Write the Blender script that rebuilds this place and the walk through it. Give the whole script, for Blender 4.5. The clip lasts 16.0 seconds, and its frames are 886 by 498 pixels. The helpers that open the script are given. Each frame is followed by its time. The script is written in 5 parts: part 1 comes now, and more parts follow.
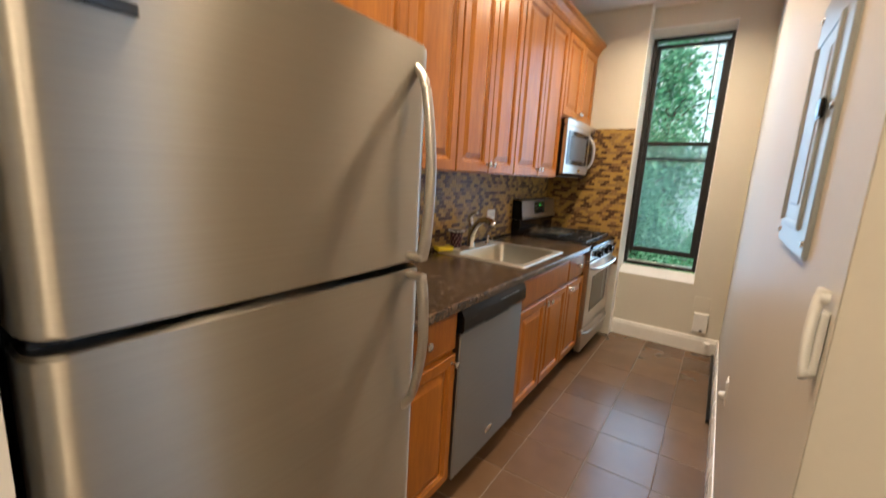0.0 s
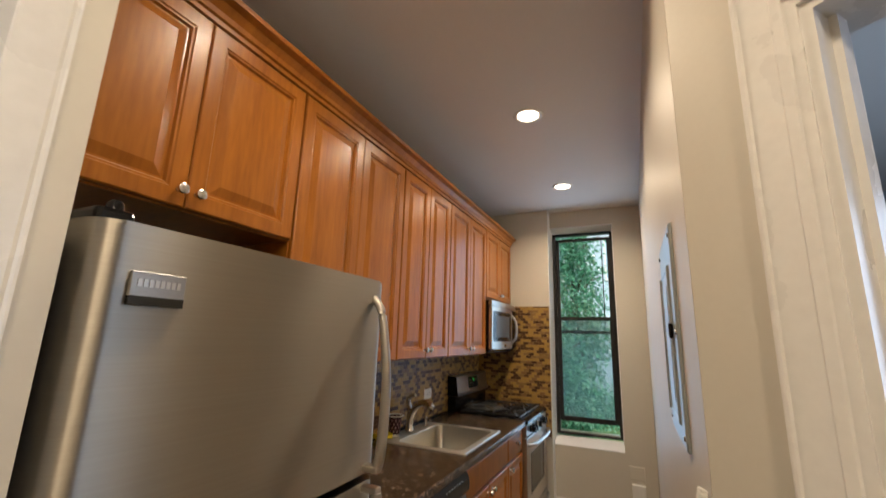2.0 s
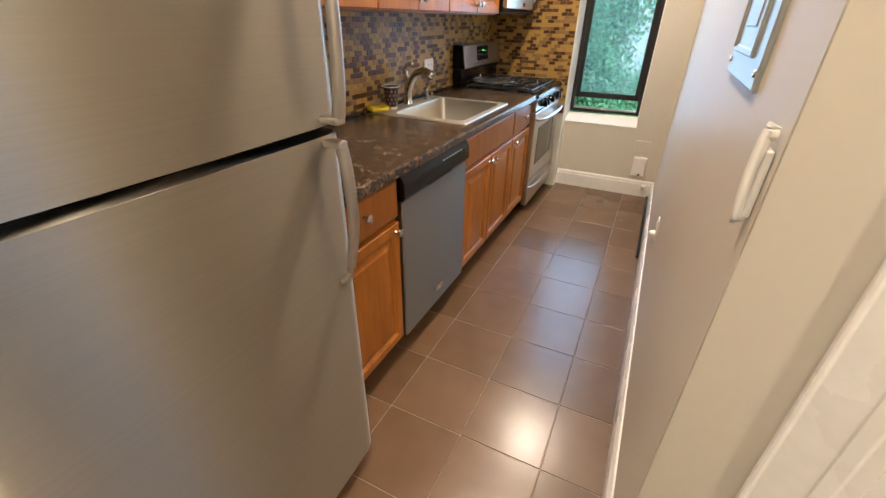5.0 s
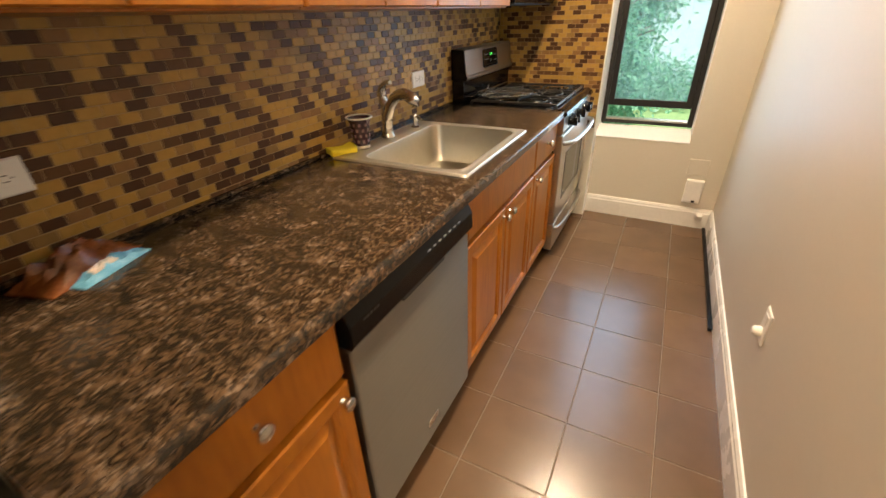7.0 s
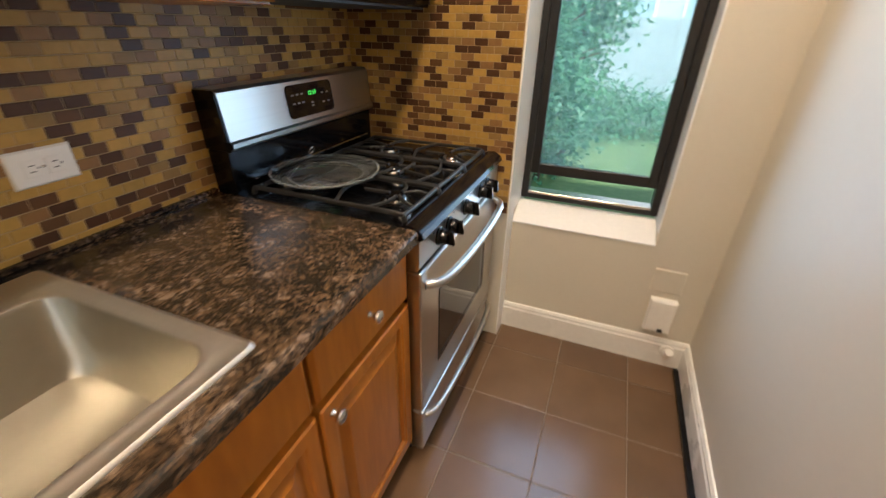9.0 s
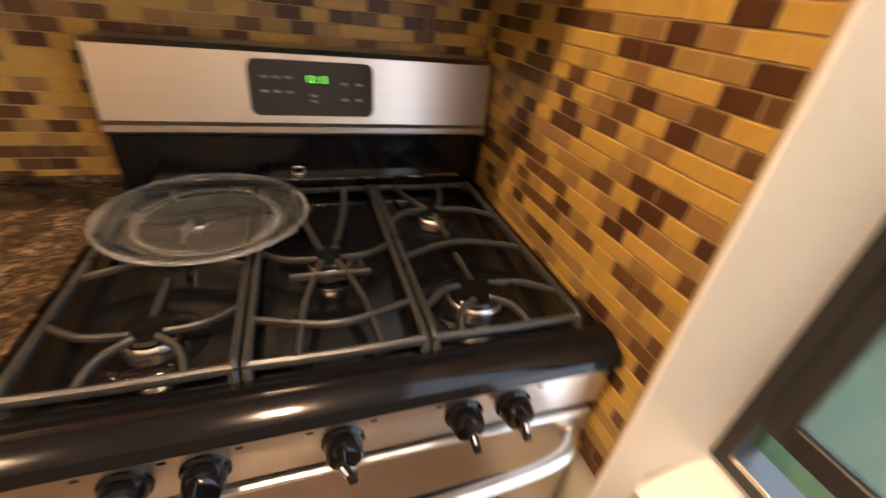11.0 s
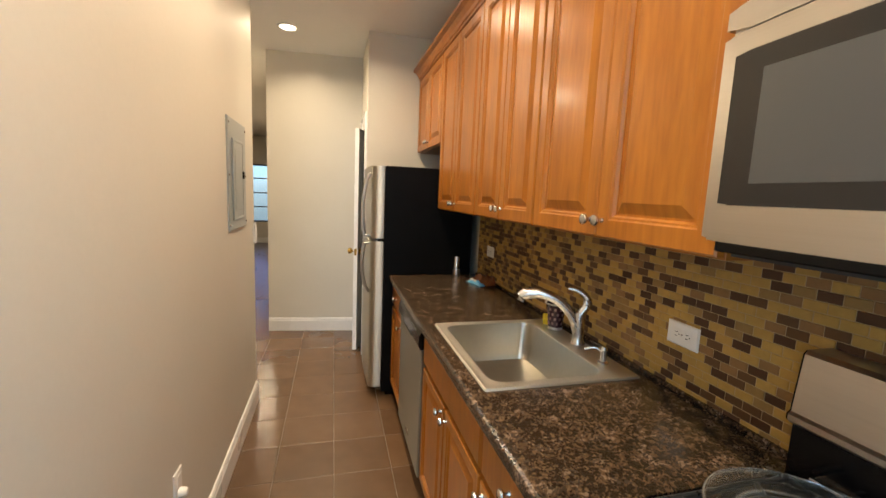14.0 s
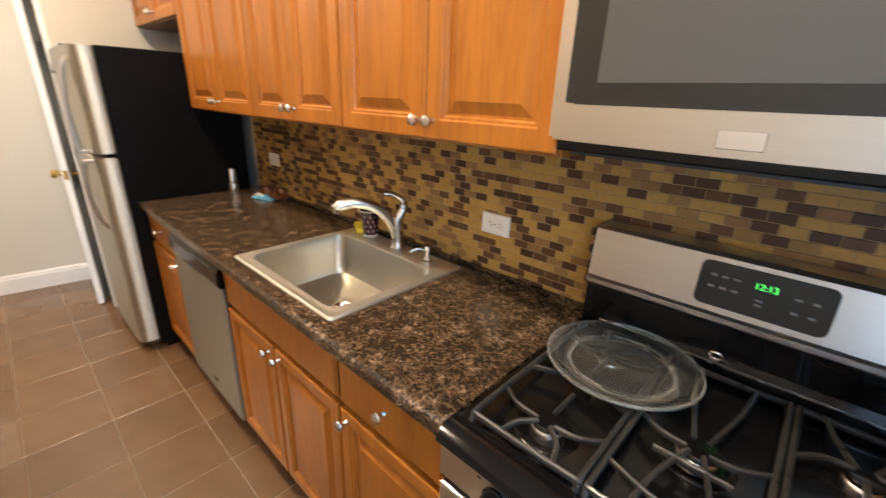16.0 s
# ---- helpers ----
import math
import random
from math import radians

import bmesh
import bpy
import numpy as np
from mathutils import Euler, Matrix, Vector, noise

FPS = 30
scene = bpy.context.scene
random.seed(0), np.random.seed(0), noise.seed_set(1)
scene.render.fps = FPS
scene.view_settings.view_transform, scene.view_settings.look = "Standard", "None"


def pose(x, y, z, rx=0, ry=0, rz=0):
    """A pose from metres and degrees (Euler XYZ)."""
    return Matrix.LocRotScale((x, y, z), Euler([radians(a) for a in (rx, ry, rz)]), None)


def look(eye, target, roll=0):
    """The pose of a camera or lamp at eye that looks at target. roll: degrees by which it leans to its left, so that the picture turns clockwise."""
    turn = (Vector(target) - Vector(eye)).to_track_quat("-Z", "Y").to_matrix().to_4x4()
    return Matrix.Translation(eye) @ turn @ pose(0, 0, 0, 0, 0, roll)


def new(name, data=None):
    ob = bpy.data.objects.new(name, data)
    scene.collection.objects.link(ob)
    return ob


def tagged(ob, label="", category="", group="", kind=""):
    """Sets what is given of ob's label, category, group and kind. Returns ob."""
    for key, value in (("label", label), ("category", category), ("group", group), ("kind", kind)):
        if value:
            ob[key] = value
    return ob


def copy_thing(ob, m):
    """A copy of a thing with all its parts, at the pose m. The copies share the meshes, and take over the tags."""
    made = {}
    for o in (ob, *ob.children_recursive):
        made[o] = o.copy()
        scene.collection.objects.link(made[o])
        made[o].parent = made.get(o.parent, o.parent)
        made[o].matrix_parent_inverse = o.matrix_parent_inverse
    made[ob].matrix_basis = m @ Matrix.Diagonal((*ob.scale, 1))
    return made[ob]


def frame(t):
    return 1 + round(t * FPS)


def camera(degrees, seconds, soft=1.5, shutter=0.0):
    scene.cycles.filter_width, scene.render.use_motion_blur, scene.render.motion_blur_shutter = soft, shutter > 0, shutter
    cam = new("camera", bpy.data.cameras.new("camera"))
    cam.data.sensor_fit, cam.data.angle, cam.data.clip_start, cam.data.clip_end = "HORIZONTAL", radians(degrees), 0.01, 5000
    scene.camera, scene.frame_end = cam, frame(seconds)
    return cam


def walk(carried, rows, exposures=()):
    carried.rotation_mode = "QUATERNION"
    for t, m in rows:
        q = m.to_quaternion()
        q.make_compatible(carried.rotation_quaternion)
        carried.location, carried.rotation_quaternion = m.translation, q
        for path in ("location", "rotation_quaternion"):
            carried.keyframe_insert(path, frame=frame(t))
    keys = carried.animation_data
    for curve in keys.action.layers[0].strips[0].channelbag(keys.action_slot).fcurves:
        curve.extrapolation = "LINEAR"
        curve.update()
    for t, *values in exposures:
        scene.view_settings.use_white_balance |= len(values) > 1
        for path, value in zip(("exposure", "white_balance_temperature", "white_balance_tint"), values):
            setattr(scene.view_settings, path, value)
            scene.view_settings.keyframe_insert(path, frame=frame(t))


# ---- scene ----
cam = camera(94.3, 16.0, soft=1.45, shutter=0.45)
PATH = [
    (0, (1.42, 0.159, 1.39), (0.332, 1.796, 1.022), 3.3),
    (0.5, (1.42, 0.043, 1.463), (0.413, 1.771, 1.444), 2.4),
    (1, (1.447, -0.02, 1.498), (0.529, 1.727, 1.821), 2.4),
    (1.5, (1.465, -0.038, 1.518), (0.603, 1.694, 2.023), 2.3),
    (2, (1.462, -0.036, 1.519), (0.639, 1.739, 1.939), 1.7),
    (2.5, (1.446, 0.003, 1.496), (0.662, 1.842, 1.553), 1.2),
    (3, (1.431, 0.055, 1.463), (0.67, 1.89, 1.225), 1.4),
    (3.5, (1.428, 0.1, 1.438), (0.673, 1.889, 0.961), 1.3),
    (4, (1.422, 0.132, 1.396), (0.655, 1.831, 0.671), 2.0),
    (4.2, (1.421, 0.148, 1.374), (0.647, 1.801, 0.556), 2.5),
    (6.3, (1.303, 0.656, 1.369), (0.544, 2.199, 0.347), -0.8),
    (6.5, (1.243, 0.744, 1.381), (0.503, 2.317, 0.393), -1.2),
    (7, (1.133, 1.006, 1.373), (0.311, 2.536, 0.382), -2.0),
    (7.5, (1.112, 1.356, 1.369), (0.456, 2.925, 0.316), -0.4),
    (8, (1.054, 1.731, 1.37), (0.585, 3.379, 0.338), 1.5),
    (8.5, (1.05, 2.093, 1.366), (0.629, 3.76, 0.344), 2.3),
    (8.7, (1.06, 2.234, 1.367), (0.556, 3.901, 0.383), 1.7),
    (10.8, (1.01, 3.544, 1.306), (-0.411, 4.482, 0.257), 7.6),
    (11, (0.988, 3.618, 1.321), (-0.6, 4.223, 0.266), 6.6),
    (11.2, (0.978, 3.672, 1.332), (-0.711, 3.824, 0.272), 4.7),
    (11.5, (0.973, 3.745, 1.345), (-0.581, 3.156, 0.233), 4.5),
    (12, (1.023, 3.797, 1.382), (-0.065, 2.538, 0.273), 4.8),
    (12.5, (1.076, 3.814, 1.412), (0.301, 2.27, 0.406), 1.5),
    (13, (1.047, 3.847, 1.436), (0.527, 2.074, 0.671), 2.0),
    (13.5, (1.042, 3.877, 1.472), (0.542, 1.994, 1.019), 1.5),
    (14, (1.055, 3.883, 1.495), (0.538, 1.969, 1.233), 2.5),
    (14.5, (1.059, 3.87, 1.5), (0.515, 1.957, 1.288), 2.7),
    (15, (1.067, 3.813, 1.494), (0.316, 2.009, 1.068), 2.7),
    (15.5, (1.115, 3.715, 1.496), (-0.005, 2.171, 0.897), 2.5),
    (16, (1.131, 3.683, 1.501), (-0.252, 2.413, 0.809), 2.2),
]
walk(cam, [(t, look(eye, target, roll)) for t, eye, target, roll in PATH],
     exposures=[(0, 0.82, 6500, 10), (0.5, 0.50, 6600, 10), (1.2, 0.18, 6400, 10), (2, 0.1, 6400, 10), (2.7, 0.22, 6300, 10), (3.5, 0.54, 6000, 10), (4.2, 0.92, 5900, 10), (6.4, 1.22, 6900, 10), (7.5, 1.34, 7300, 10), (8.5, 0.88, 6450, 10), (11, 1.38, 8700, 24), (11.5, 1.38, 19500, 26), (12, 1.62, 16000, 16), (12.4, 1.50, 8600, 10), (12.7, 1.46, 7500, 7), (13.4, 1.05, 7000, 7), (14.5, 0.80, 6500, 8), (15.3, 1.1, 6250, 10), (16, 1.33, 6350, 10)])

# ---- light and exposure ----
world = bpy.data.worlds.new("sky")
scene.world = world
world.use_nodes = True
wn = world.node_tree.nodes
sky = wn.new("ShaderNodeTexSky")
sky.sky_type, sky.sun_disc = "NISHITA", False
sky.sun_elevation, sky.sun_rotation = radians(44), radians(163)
world.node_tree.links.new(sky.outputs[0], wn["Background"].inputs[0])
wn["Background"].inputs[1].default_value = 0.15
sun = new("sun", bpy.data.lights.new("sun", "SUN"))
sun.data.energy, sun.data.angle, sun.data.color = 5.0, radians(3), (1, 0.95, 0.88)
sun.matrix_world = look((3.5, -1, 8.1), (1, 7, 0))


def area(name, m, sx, sy, watts, color, shape="RECTANGLE"):
    d = bpy.data.lights.new(name, "AREA")
    d.shape, d.size, d.energy, d.color = shape, sx, watts, color
    if shape in ("RECTANGLE", "ELLIPSE"):
        d.size_y = sy
    ob = new(name, d)
    ob.matrix_world = m
    return ob


CEIL = 2.81
WARM = (1.0, 0.79, 0.56)
LAMPS = [(0.945, 0.94), (0.970, 2.160), (0.980, 3.394), (1.43, 0.06)]
for lx, ly, watts in [(*LAMPS[0], 8.5), (*LAMPS[1], 8.5), (*LAMPS[2], 12.4), (*LAMPS[3], 6.6)]:
    area("downlight_lamp", look((lx, ly, CEIL - 0.012), (lx, ly, 0)), 0.12, 0.12, watts, WARM, "DISK").data.spread = radians(150)
area("window_daylight", look((1.024, 4.036, 1.63), (1.024, 3.0, 1.63)), 0.54, 1.92, 6.2, (0.44, 0.68, 1.0))
area("room_daylight", look((4.35, 1.9, 1.6), (2.0, 1.2, 1.2)), 1.2, 1.6, 32, (0.6, 0.76, 1.0))
# unseen fill lamps, added to brighten the hall's diagonal wall and the corridor
for ly, watts in ((-0.95, 27), (-4.5, 14)):
    area("corridor_fill", look((2.4, ly, CEIL - 0.02), (2.4, ly, 0)), 0.14, 0.14, watts, WARM, "DISK")

# ---- materials ----


def material(name):
    m = bpy.data.materials.new(name)
    m.use_nodes = True
    return m, m.node_tree.nodes, m.node_tree.links, m.node_tree.nodes["Principled BSDF"]


def ramp(nodes, stops, constant=False):
    r = nodes.new("ShaderNodeValToRGB")
    e = r.color_ramp.elements
    while len(e) < len(stops):
        e.new(0.5)
    for k, (p, c) in enumerate(stops):
        e[k].position = p
        e[k].color = (*c, 1) if len(c) == 3 else c
    if constant:
        r.color_ramp.interpolation = "CONSTANT"
    return r


def textured(name, dark, light, scale, rough=0.5, rough_spread=0.1, bump=0.1, stretch=(1, 1, 1), metal=0.0, fine=6.0, coat=0.0, spec=0.5, detail=6, mottle=0.5):
    """A painted, wooden or metal surface: two noises, broad and fine, drive colour, gloss and relief."""
    m, n, l, b = material(name)
    tc, mp = n.new("ShaderNodeTexCoord"), n.new("ShaderNodeMapping")
    mp.inputs["Scale"].default_value = stretch
    rnd = n.new("ShaderNodeObjectInfo")
    add = n.new("ShaderNodeVectorMath")
    sc = n.new("ShaderNodeMath")
    sc.operation, sc.inputs[1].default_value = "MULTIPLY", 17.0
    l.new(rnd.outputs["Random"], sc.inputs[0])
    l.new(tc.outputs["Object"], mp.inputs[0])
    l.new(mp.outputs[0], add.inputs[0])
    l.new(sc.outputs[0], add.inputs[1])
    a, f = n.new("ShaderNodeTexNoise"), n.new("ShaderNodeTexNoise")
    for q, s in ((a, scale), (f, scale * fine)):
        q.inputs["Scale"].default_value, q.inputs["Detail"].default_value = s, detail
        l.new(add.outputs[0], q.inputs["Vector"])
    mix = n.new("ShaderNodeMath")
    mix.operation = "MULTIPLY_ADD"
    mix.inputs[1].default_value = mottle
    half = n.new("ShaderNodeMath")
    half.operation, half.inputs[1].default_value = "MULTIPLY", 1 - mottle
    l.new(f.outputs[0], half.inputs[0])
    l.new(a.outputs[0], mix.inputs[0])
    l.new(half.outputs[0], mix.inputs[2])
    r = ramp(n, [(0.3, dark), (0.7, light)])
    l.new(mix.outputs[0], r.inputs[0])
    l.new(r.outputs[0], b.inputs["Base Color"])
    mr = n.new("ShaderNodeMapRange")
    mr.inputs[3].default_value, mr.inputs[4].default_value = rough - rough_spread, rough + rough_spread
    l.new(a.outputs[0], mr.inputs[0])
    l.new(mr.outputs[0], b.inputs["Roughness"])
    bp = n.new("ShaderNodeBump")
    bp.inputs["Strength"].default_value, bp.inputs["Distance"].default_value = bump, 0.002
    l.new(f.outputs[0], bp.inputs["Height"])
    l.new(bp.outputs[0], b.inputs["Normal"])
    b.inputs["Metallic"].default_value = metal
    b.inputs["Coat Weight"].default_value, b.inputs["Coat Roughness"].default_value = coat, 0.15
    b.inputs["Specular IOR Level"].default_value = spec
    return m


def plain(name, color, rough=0.4, metal=0.0, emit=0.0, spec=0.5):
    m, n, l, b = material(name)
    b.inputs["Base Color"].default_value, b.inputs["Roughness"].default_value = (*color, 1), rough
    b.inputs["Metallic"].default_value, b.inputs["Specular IOR Level"].default_value = metal, spec
    if emit:
        b.inputs["Emission Color"].default_value, b.inputs["Emission Strength"].default_value = (*color, 1), emit
    return m


def pieces_material(name, stops, rough, bump_scale, island=False, coat=0.0, spread=0.08, bump=0.15, cloud=0.20):
    """Tiles: each piece takes one tone by its own random number, with cloudy wear over it."""
    m, n, l, b = material(name)
    src = n.new("ShaderNodeNewGeometry").outputs["Random Per Island"] if island else n.new("ShaderNodeObjectInfo").outputs["Random"]
    r = ramp(n, stops, True)
    l.new(src, r.inputs[0])
    geo = n.new("ShaderNodeNewGeometry")
    q = n.new("ShaderNodeTexNoise")
    q.inputs["Scale"].default_value, q.inputs["Detail"].default_value = bump_scale, 6
    l.new(geo.outputs["Position"], q.inputs["Vector"])
    mr = n.new("ShaderNodeMapRange")
    mr.inputs[3].default_value, mr.inputs[4].default_value = 1 - cloud, 1 + cloud
    l.new(q.outputs[0], mr.inputs[0])
    mx = n.new("ShaderNodeMix")
    mx.data_type, mx.blend_type = "RGBA", "MULTIPLY"
    mx.inputs[0].default_value = 1
    l.new(r.outputs[0], mx.inputs[6])
    l.new(mr.outputs[0], mx.inputs[7])
    l.new(mx.outputs[2], b.inputs["Base Color"])
    rr = n.new("ShaderNodeMapRange")
    rr.inputs[3].default_value, rr.inputs[4].default_value = rough - spread, rough + spread
    l.new(q.outputs[0], rr.inputs[0])
    l.new(rr.outputs[0], b.inputs["Roughness"])
    bp = n.new("ShaderNodeBump")
    bp.inputs["Strength"].default_value, bp.inputs["Distance"].default_value = bump, 0.001
    l.new(q.outputs[0], bp.inputs["Height"])
    l.new(bp.outputs[0], b.inputs["Normal"])
    b.inputs["Coat Weight"].default_value = coat
    return m


def granite(name):
    """Dark speckled worktop: tan and rust flakes in near-black brown."""
    m, n, l, b = material(name)
    geo = n.new("ShaderNodeNewGeometry")
    wob = n.new("ShaderNodeTexNoise")
    wob.inputs["Scale"].default_value = 40
    mixv = n.new("ShaderNodeMix")
    mixv.data_type, mixv.blend_type = "RGBA", "LINEAR_LIGHT"
    mixv.inputs[0].default_value = 0.02
    l.new(geo.outputs["Position"], wob.inputs["Vector"])
    l.new(geo.outputs["Position"], mixv.inputs[6])
    l.new(wob.outputs["Color"], mixv.inputs[7])
    v = n.new("ShaderNodeTexVoronoi")
    v.inputs["Scale"].default_value = 145
    l.new(mixv.outputs[2], v.inputs["Vector"])
    sep = n.new("ShaderNodeSeparateColor")
    l.new(v.outputs["Color"], sep.inputs[0])
    big = n.new("ShaderNodeTexNoise")
    big.inputs["Scale"].default_value, big.inputs["Detail"].default_value = 22, 3
    l.new(geo.outputs["Position"], big.inputs["Vector"])
    sm = n.new("ShaderNodeMath")
    sm.operation = "MULTIPLY_ADD"
    sm.inputs[1].default_value = 0.75
    off = n.new("ShaderNodeMapRange")
    off.inputs[1].default_value, off.inputs[2].default_value = 0.35, 0.65
    off.inputs[3].default_value, off.inputs[4].default_value = -0.2, 0.32
    l.new(big.outputs[0], off.inputs[0])
    l.new(sep.outputs[0], sm.inputs[0])
    l.new(off.outputs[0], sm.inputs[2])
    r = ramp(n, [(0.0, (0.018, 0.014, 0.010)), (0.28, (0.036, 0.024, 0.015)), (0.46, (0.070, 0.043, 0.024)), (0.62, (0.112, 0.070, 0.039)), (0.74, (0.048, 0.035, 0.026)), (0.86, (0.172, 0.121, 0.084))], True)
    l.new(sm.outputs[0], r.inputs[0])
    l.new(r.outputs[0], b.inputs["Base Color"])
    b.inputs["Roughness"].default_value = 0.22
    return m


def glass(name, tint=(1, 1, 1), rough=0.0):
    m, n, l, b = material(name)
    b.inputs["Base Color"].default_value = (*tint, 1)
    b.inputs["Roughness"].default_value, b.inputs["Transmission Weight"].default_value, b.inputs["IOR"].default_value = rough, 1, 1.45
    return m


def brush(m):
    """Horizontal brushing, which draws highlights out upwards and downwards."""
    n, l = m.node_tree.nodes, m.node_tree.links
    t = n.new("ShaderNodeTangent")
    t.direction_type, t.axis = "RADIAL", "Z"
    b = n["Principled BSDF"]
    b.inputs["Anisotropic"].default_value, b.inputs["Anisotropic Rotation"].default_value = 0.93, 0.25
    l.new(t.outputs[0], b.inputs["Tangent"])


M_WALL = textured("cream wall paint", (0.590, 0.555, 0.475), (0.650, 0.615, 0.530), 1.2, 0.45, 0.08, 0.12, fine=60, mottle=0.8)
M_CEIL = textured("ceiling paint", (0.68, 0.67, 0.65), (0.74, 0.73, 0.71), 0.9, 0.7, 0.08, 0.1, fine=70, mottle=0.8)
M_TRIM = textured("gloss white trim paint", (0.74, 0.73, 0.70), (0.82, 0.81, 0.78), 3, 0.28, 0.08, 0.1, fine=15)
M_REVEAL = textured("white reveal paint", (0.78, 0.79, 0.80), (0.84, 0.85, 0.86), 3, 0.35, 0.08, 0.1, fine=20)
M_WOOD = textured("stained maple", (0.235, 0.076, 0.0095), (0.415, 0.150, 0.0185), 5, 0.33, 0.05, 0.05, (1, 2.6, 0.35), fine=5, coat=0.06, spec=0.32, mottle=0.55)
M_WOOD_TOE = textured("darker toe-kick wood", (0.09, 0.03, 0.012), (0.16, 0.055, 0.02), 5, 0.4, 0.08, 0.1, (1, 3, 0.4), fine=7)
M_STEEL = textured("brushed steel", (0.390, 0.366, 0.318), (0.425, 0.400, 0.350), 3, 0.46, 0.012, 0.004, (1, 0.15, 45), 1.0, fine=3)
brush(M_STEEL)
M_STEEL_DW = textured("dull brushed steel", (0.255, 0.245, 0.225), (0.285, 0.275, 0.252), 3, 0.46, 0.012, 0.004, (1, 0.15, 45), 1.0, fine=3)
brush(M_STEEL_DW)
M_STEEL_H = textured("brushed steel across", (0.53, 0.505, 0.465), (0.57, 0.545, 0.505), 3, 0.30, 0.03, 0.05, (1, 0.3, 40), 1.0, fine=3)
M_SINK = textured("satin sink steel", (0.54, 0.515, 0.45), (0.59, 0.565, 0.495), 5, 0.31, 0.03, 0.003, (1, 1, 1), 1.0, fine=8)
# rim: rougher than the bowl, with the lamps' light put into its paler colour
M_RIM_LIT = textured("lit brushed rim steel", (0.60, 0.58, 0.52), (0.67, 0.65, 0.59), 12, 0.46, 0.05, 0.01, (1, 1, 1), 1.0, fine=8)
M_CHROME = plain("chrome", (0.72, 0.71, 0.69), 0.12, 1.0)
M_NICKEL = textured("brushed nickel", (0.55, 0.53, 0.50), (0.65, 0.63, 0.60), 20, 0.25, 0.06, 0.05, metal=1.0)
M_BRASS = plain("polished brass", (0.72, 0.50, 0.16), 0.18, 1.0)
M_BLACK = textured("black appliance enamel", (0.003, 0.003, 0.0035), (0.005, 0.005, 0.0055), 4, 0.11, 0.03, 0.005, fine=20, spec=0.25)
M_BLACK_TEX = textured("black textured side", (0.003, 0.003, 0.0033), (0.006, 0.006, 0.0064), 9, 0.40, 0.05, 0.15, fine=40, spec=0.1)
M_IRON = textured("grey cast iron", (0.016, 0.016, 0.0155), (0.032, 0.0315, 0.030), 30, 0.30, 0.08, 0.3)
M_GLASSBLK = plain("black glass", (0.006, 0.006, 0.007), 0.06)
M_GLASSGREY = plain("dark door glass", (0.012, 0.012, 0.012), 0.14)
M_GLASSGREY2 = plain("key print", (0.16, 0.16, 0.155), 0.4)
M_PLATE = textured("satin badge steel", (0.34, 0.33, 0.31), (0.38, 0.37, 0.35), 20, 0.4, 0.04, 0.01, metal=1.0)
M_FRAME = textured("black window aluminium", (0.012, 0.012, 0.013), (0.02, 0.02, 0.02), 10, 0.35, 0.08, 0.05)
M_PLASTIC = plain("white plastic", (0.80, 0.79, 0.75), 0.35)
M_SLOT = plain("dark slots", (0.02, 0.02, 0.02), 0.6)
M_GREYMETAL = textured("grey enamelled panel", (0.30, 0.33, 0.32), (0.36, 0.39, 0.38), 6, 0.30, 0.05, 0.05, metal=0.25)
M_GREEN = plain("green digits", (0.08, 0.9, 0.12), 0.5, emit=0.7)
M_LENS = plain("lamp lens", (1.0, 0.86, 0.66), 0.5, emit=7)
M_GRANITE = granite("speckled worktop")
M_GROUT = textured("tan grout", (0.34, 0.24, 0.12), (0.44, 0.32, 0.17), 60, 0.8, 0.1, 0.3)
M_FGROUT = textured("floor grout", (0.19, 0.140, 0.100), (0.27, 0.205, 0.150), 40, 0.8, 0.1, 0.3)
TONES = [(0.0, (0.41, 0.25, 0.062)), (0.40, (0.27, 0.162, 0.054)), (0.52, (0.24, 0.13, 0.05)), (0.66, (0.066, 0.027, 0.011)), (0.84, (0.108, 0.050, 0.019))]
M_MOSAIC = pieces_material("glazed mosaic", TONES, 0.40, 45)
M_MOSAIC_I = pieces_material("glazed mosaic field", TONES, 0.40, 45, True)
M_FLOOR = pieces_material("brown floor tile", [(0.0, (0.122, 0.068, 0.035)), (0.35, (0.134, 0.075, 0.039)), (0.7, (0.112, 0.062, 0.032))], 0.25, 7, bump=0.02, spread=0.03, cloud=0.20)
M_FLOOR.node_tree.nodes["Principled BSDF"].inputs["Specular IOR Level"].default_value = 0.8
# blue of the daylight outside, put into the glass tint
M_BLUEGLASS = glass("daylight-blue glass", (0.22, 0.40, 0.78))


def hazed_glass(name, tint, least, most):
    """A window pane with an uneven, pale blue translucent haze mixed into the glass."""
    m = glass(name, tint)
    tree_, n = m.node_tree, m.node_tree.nodes
    film_haze, mixed = n.new("ShaderNodeBsdfTranslucent"), n.new("ShaderNodeMixShader")
    film_haze.inputs[0].default_value = (0.62, 0.80, 0.90, 1)
    streak, cover = n.new("ShaderNodeTexNoise"), n.new("ShaderNodeMapRange")
    streak.inputs["Scale"].default_value = 4.0
    cover.inputs[3].default_value, cover.inputs[4].default_value = least, most
    tree_.links.new(streak.outputs[0], cover.inputs[0])
    tree_.links.new(cover.outputs[0], mixed.inputs[0])
    tree_.links.new(n["Principled BSDF"].outputs[0], mixed.inputs[1])
    tree_.links.new(film_haze.outputs[0], mixed.inputs[2])
    tree_.links.new(mixed.outputs[0], n["Material Output"].inputs[0])
    return m


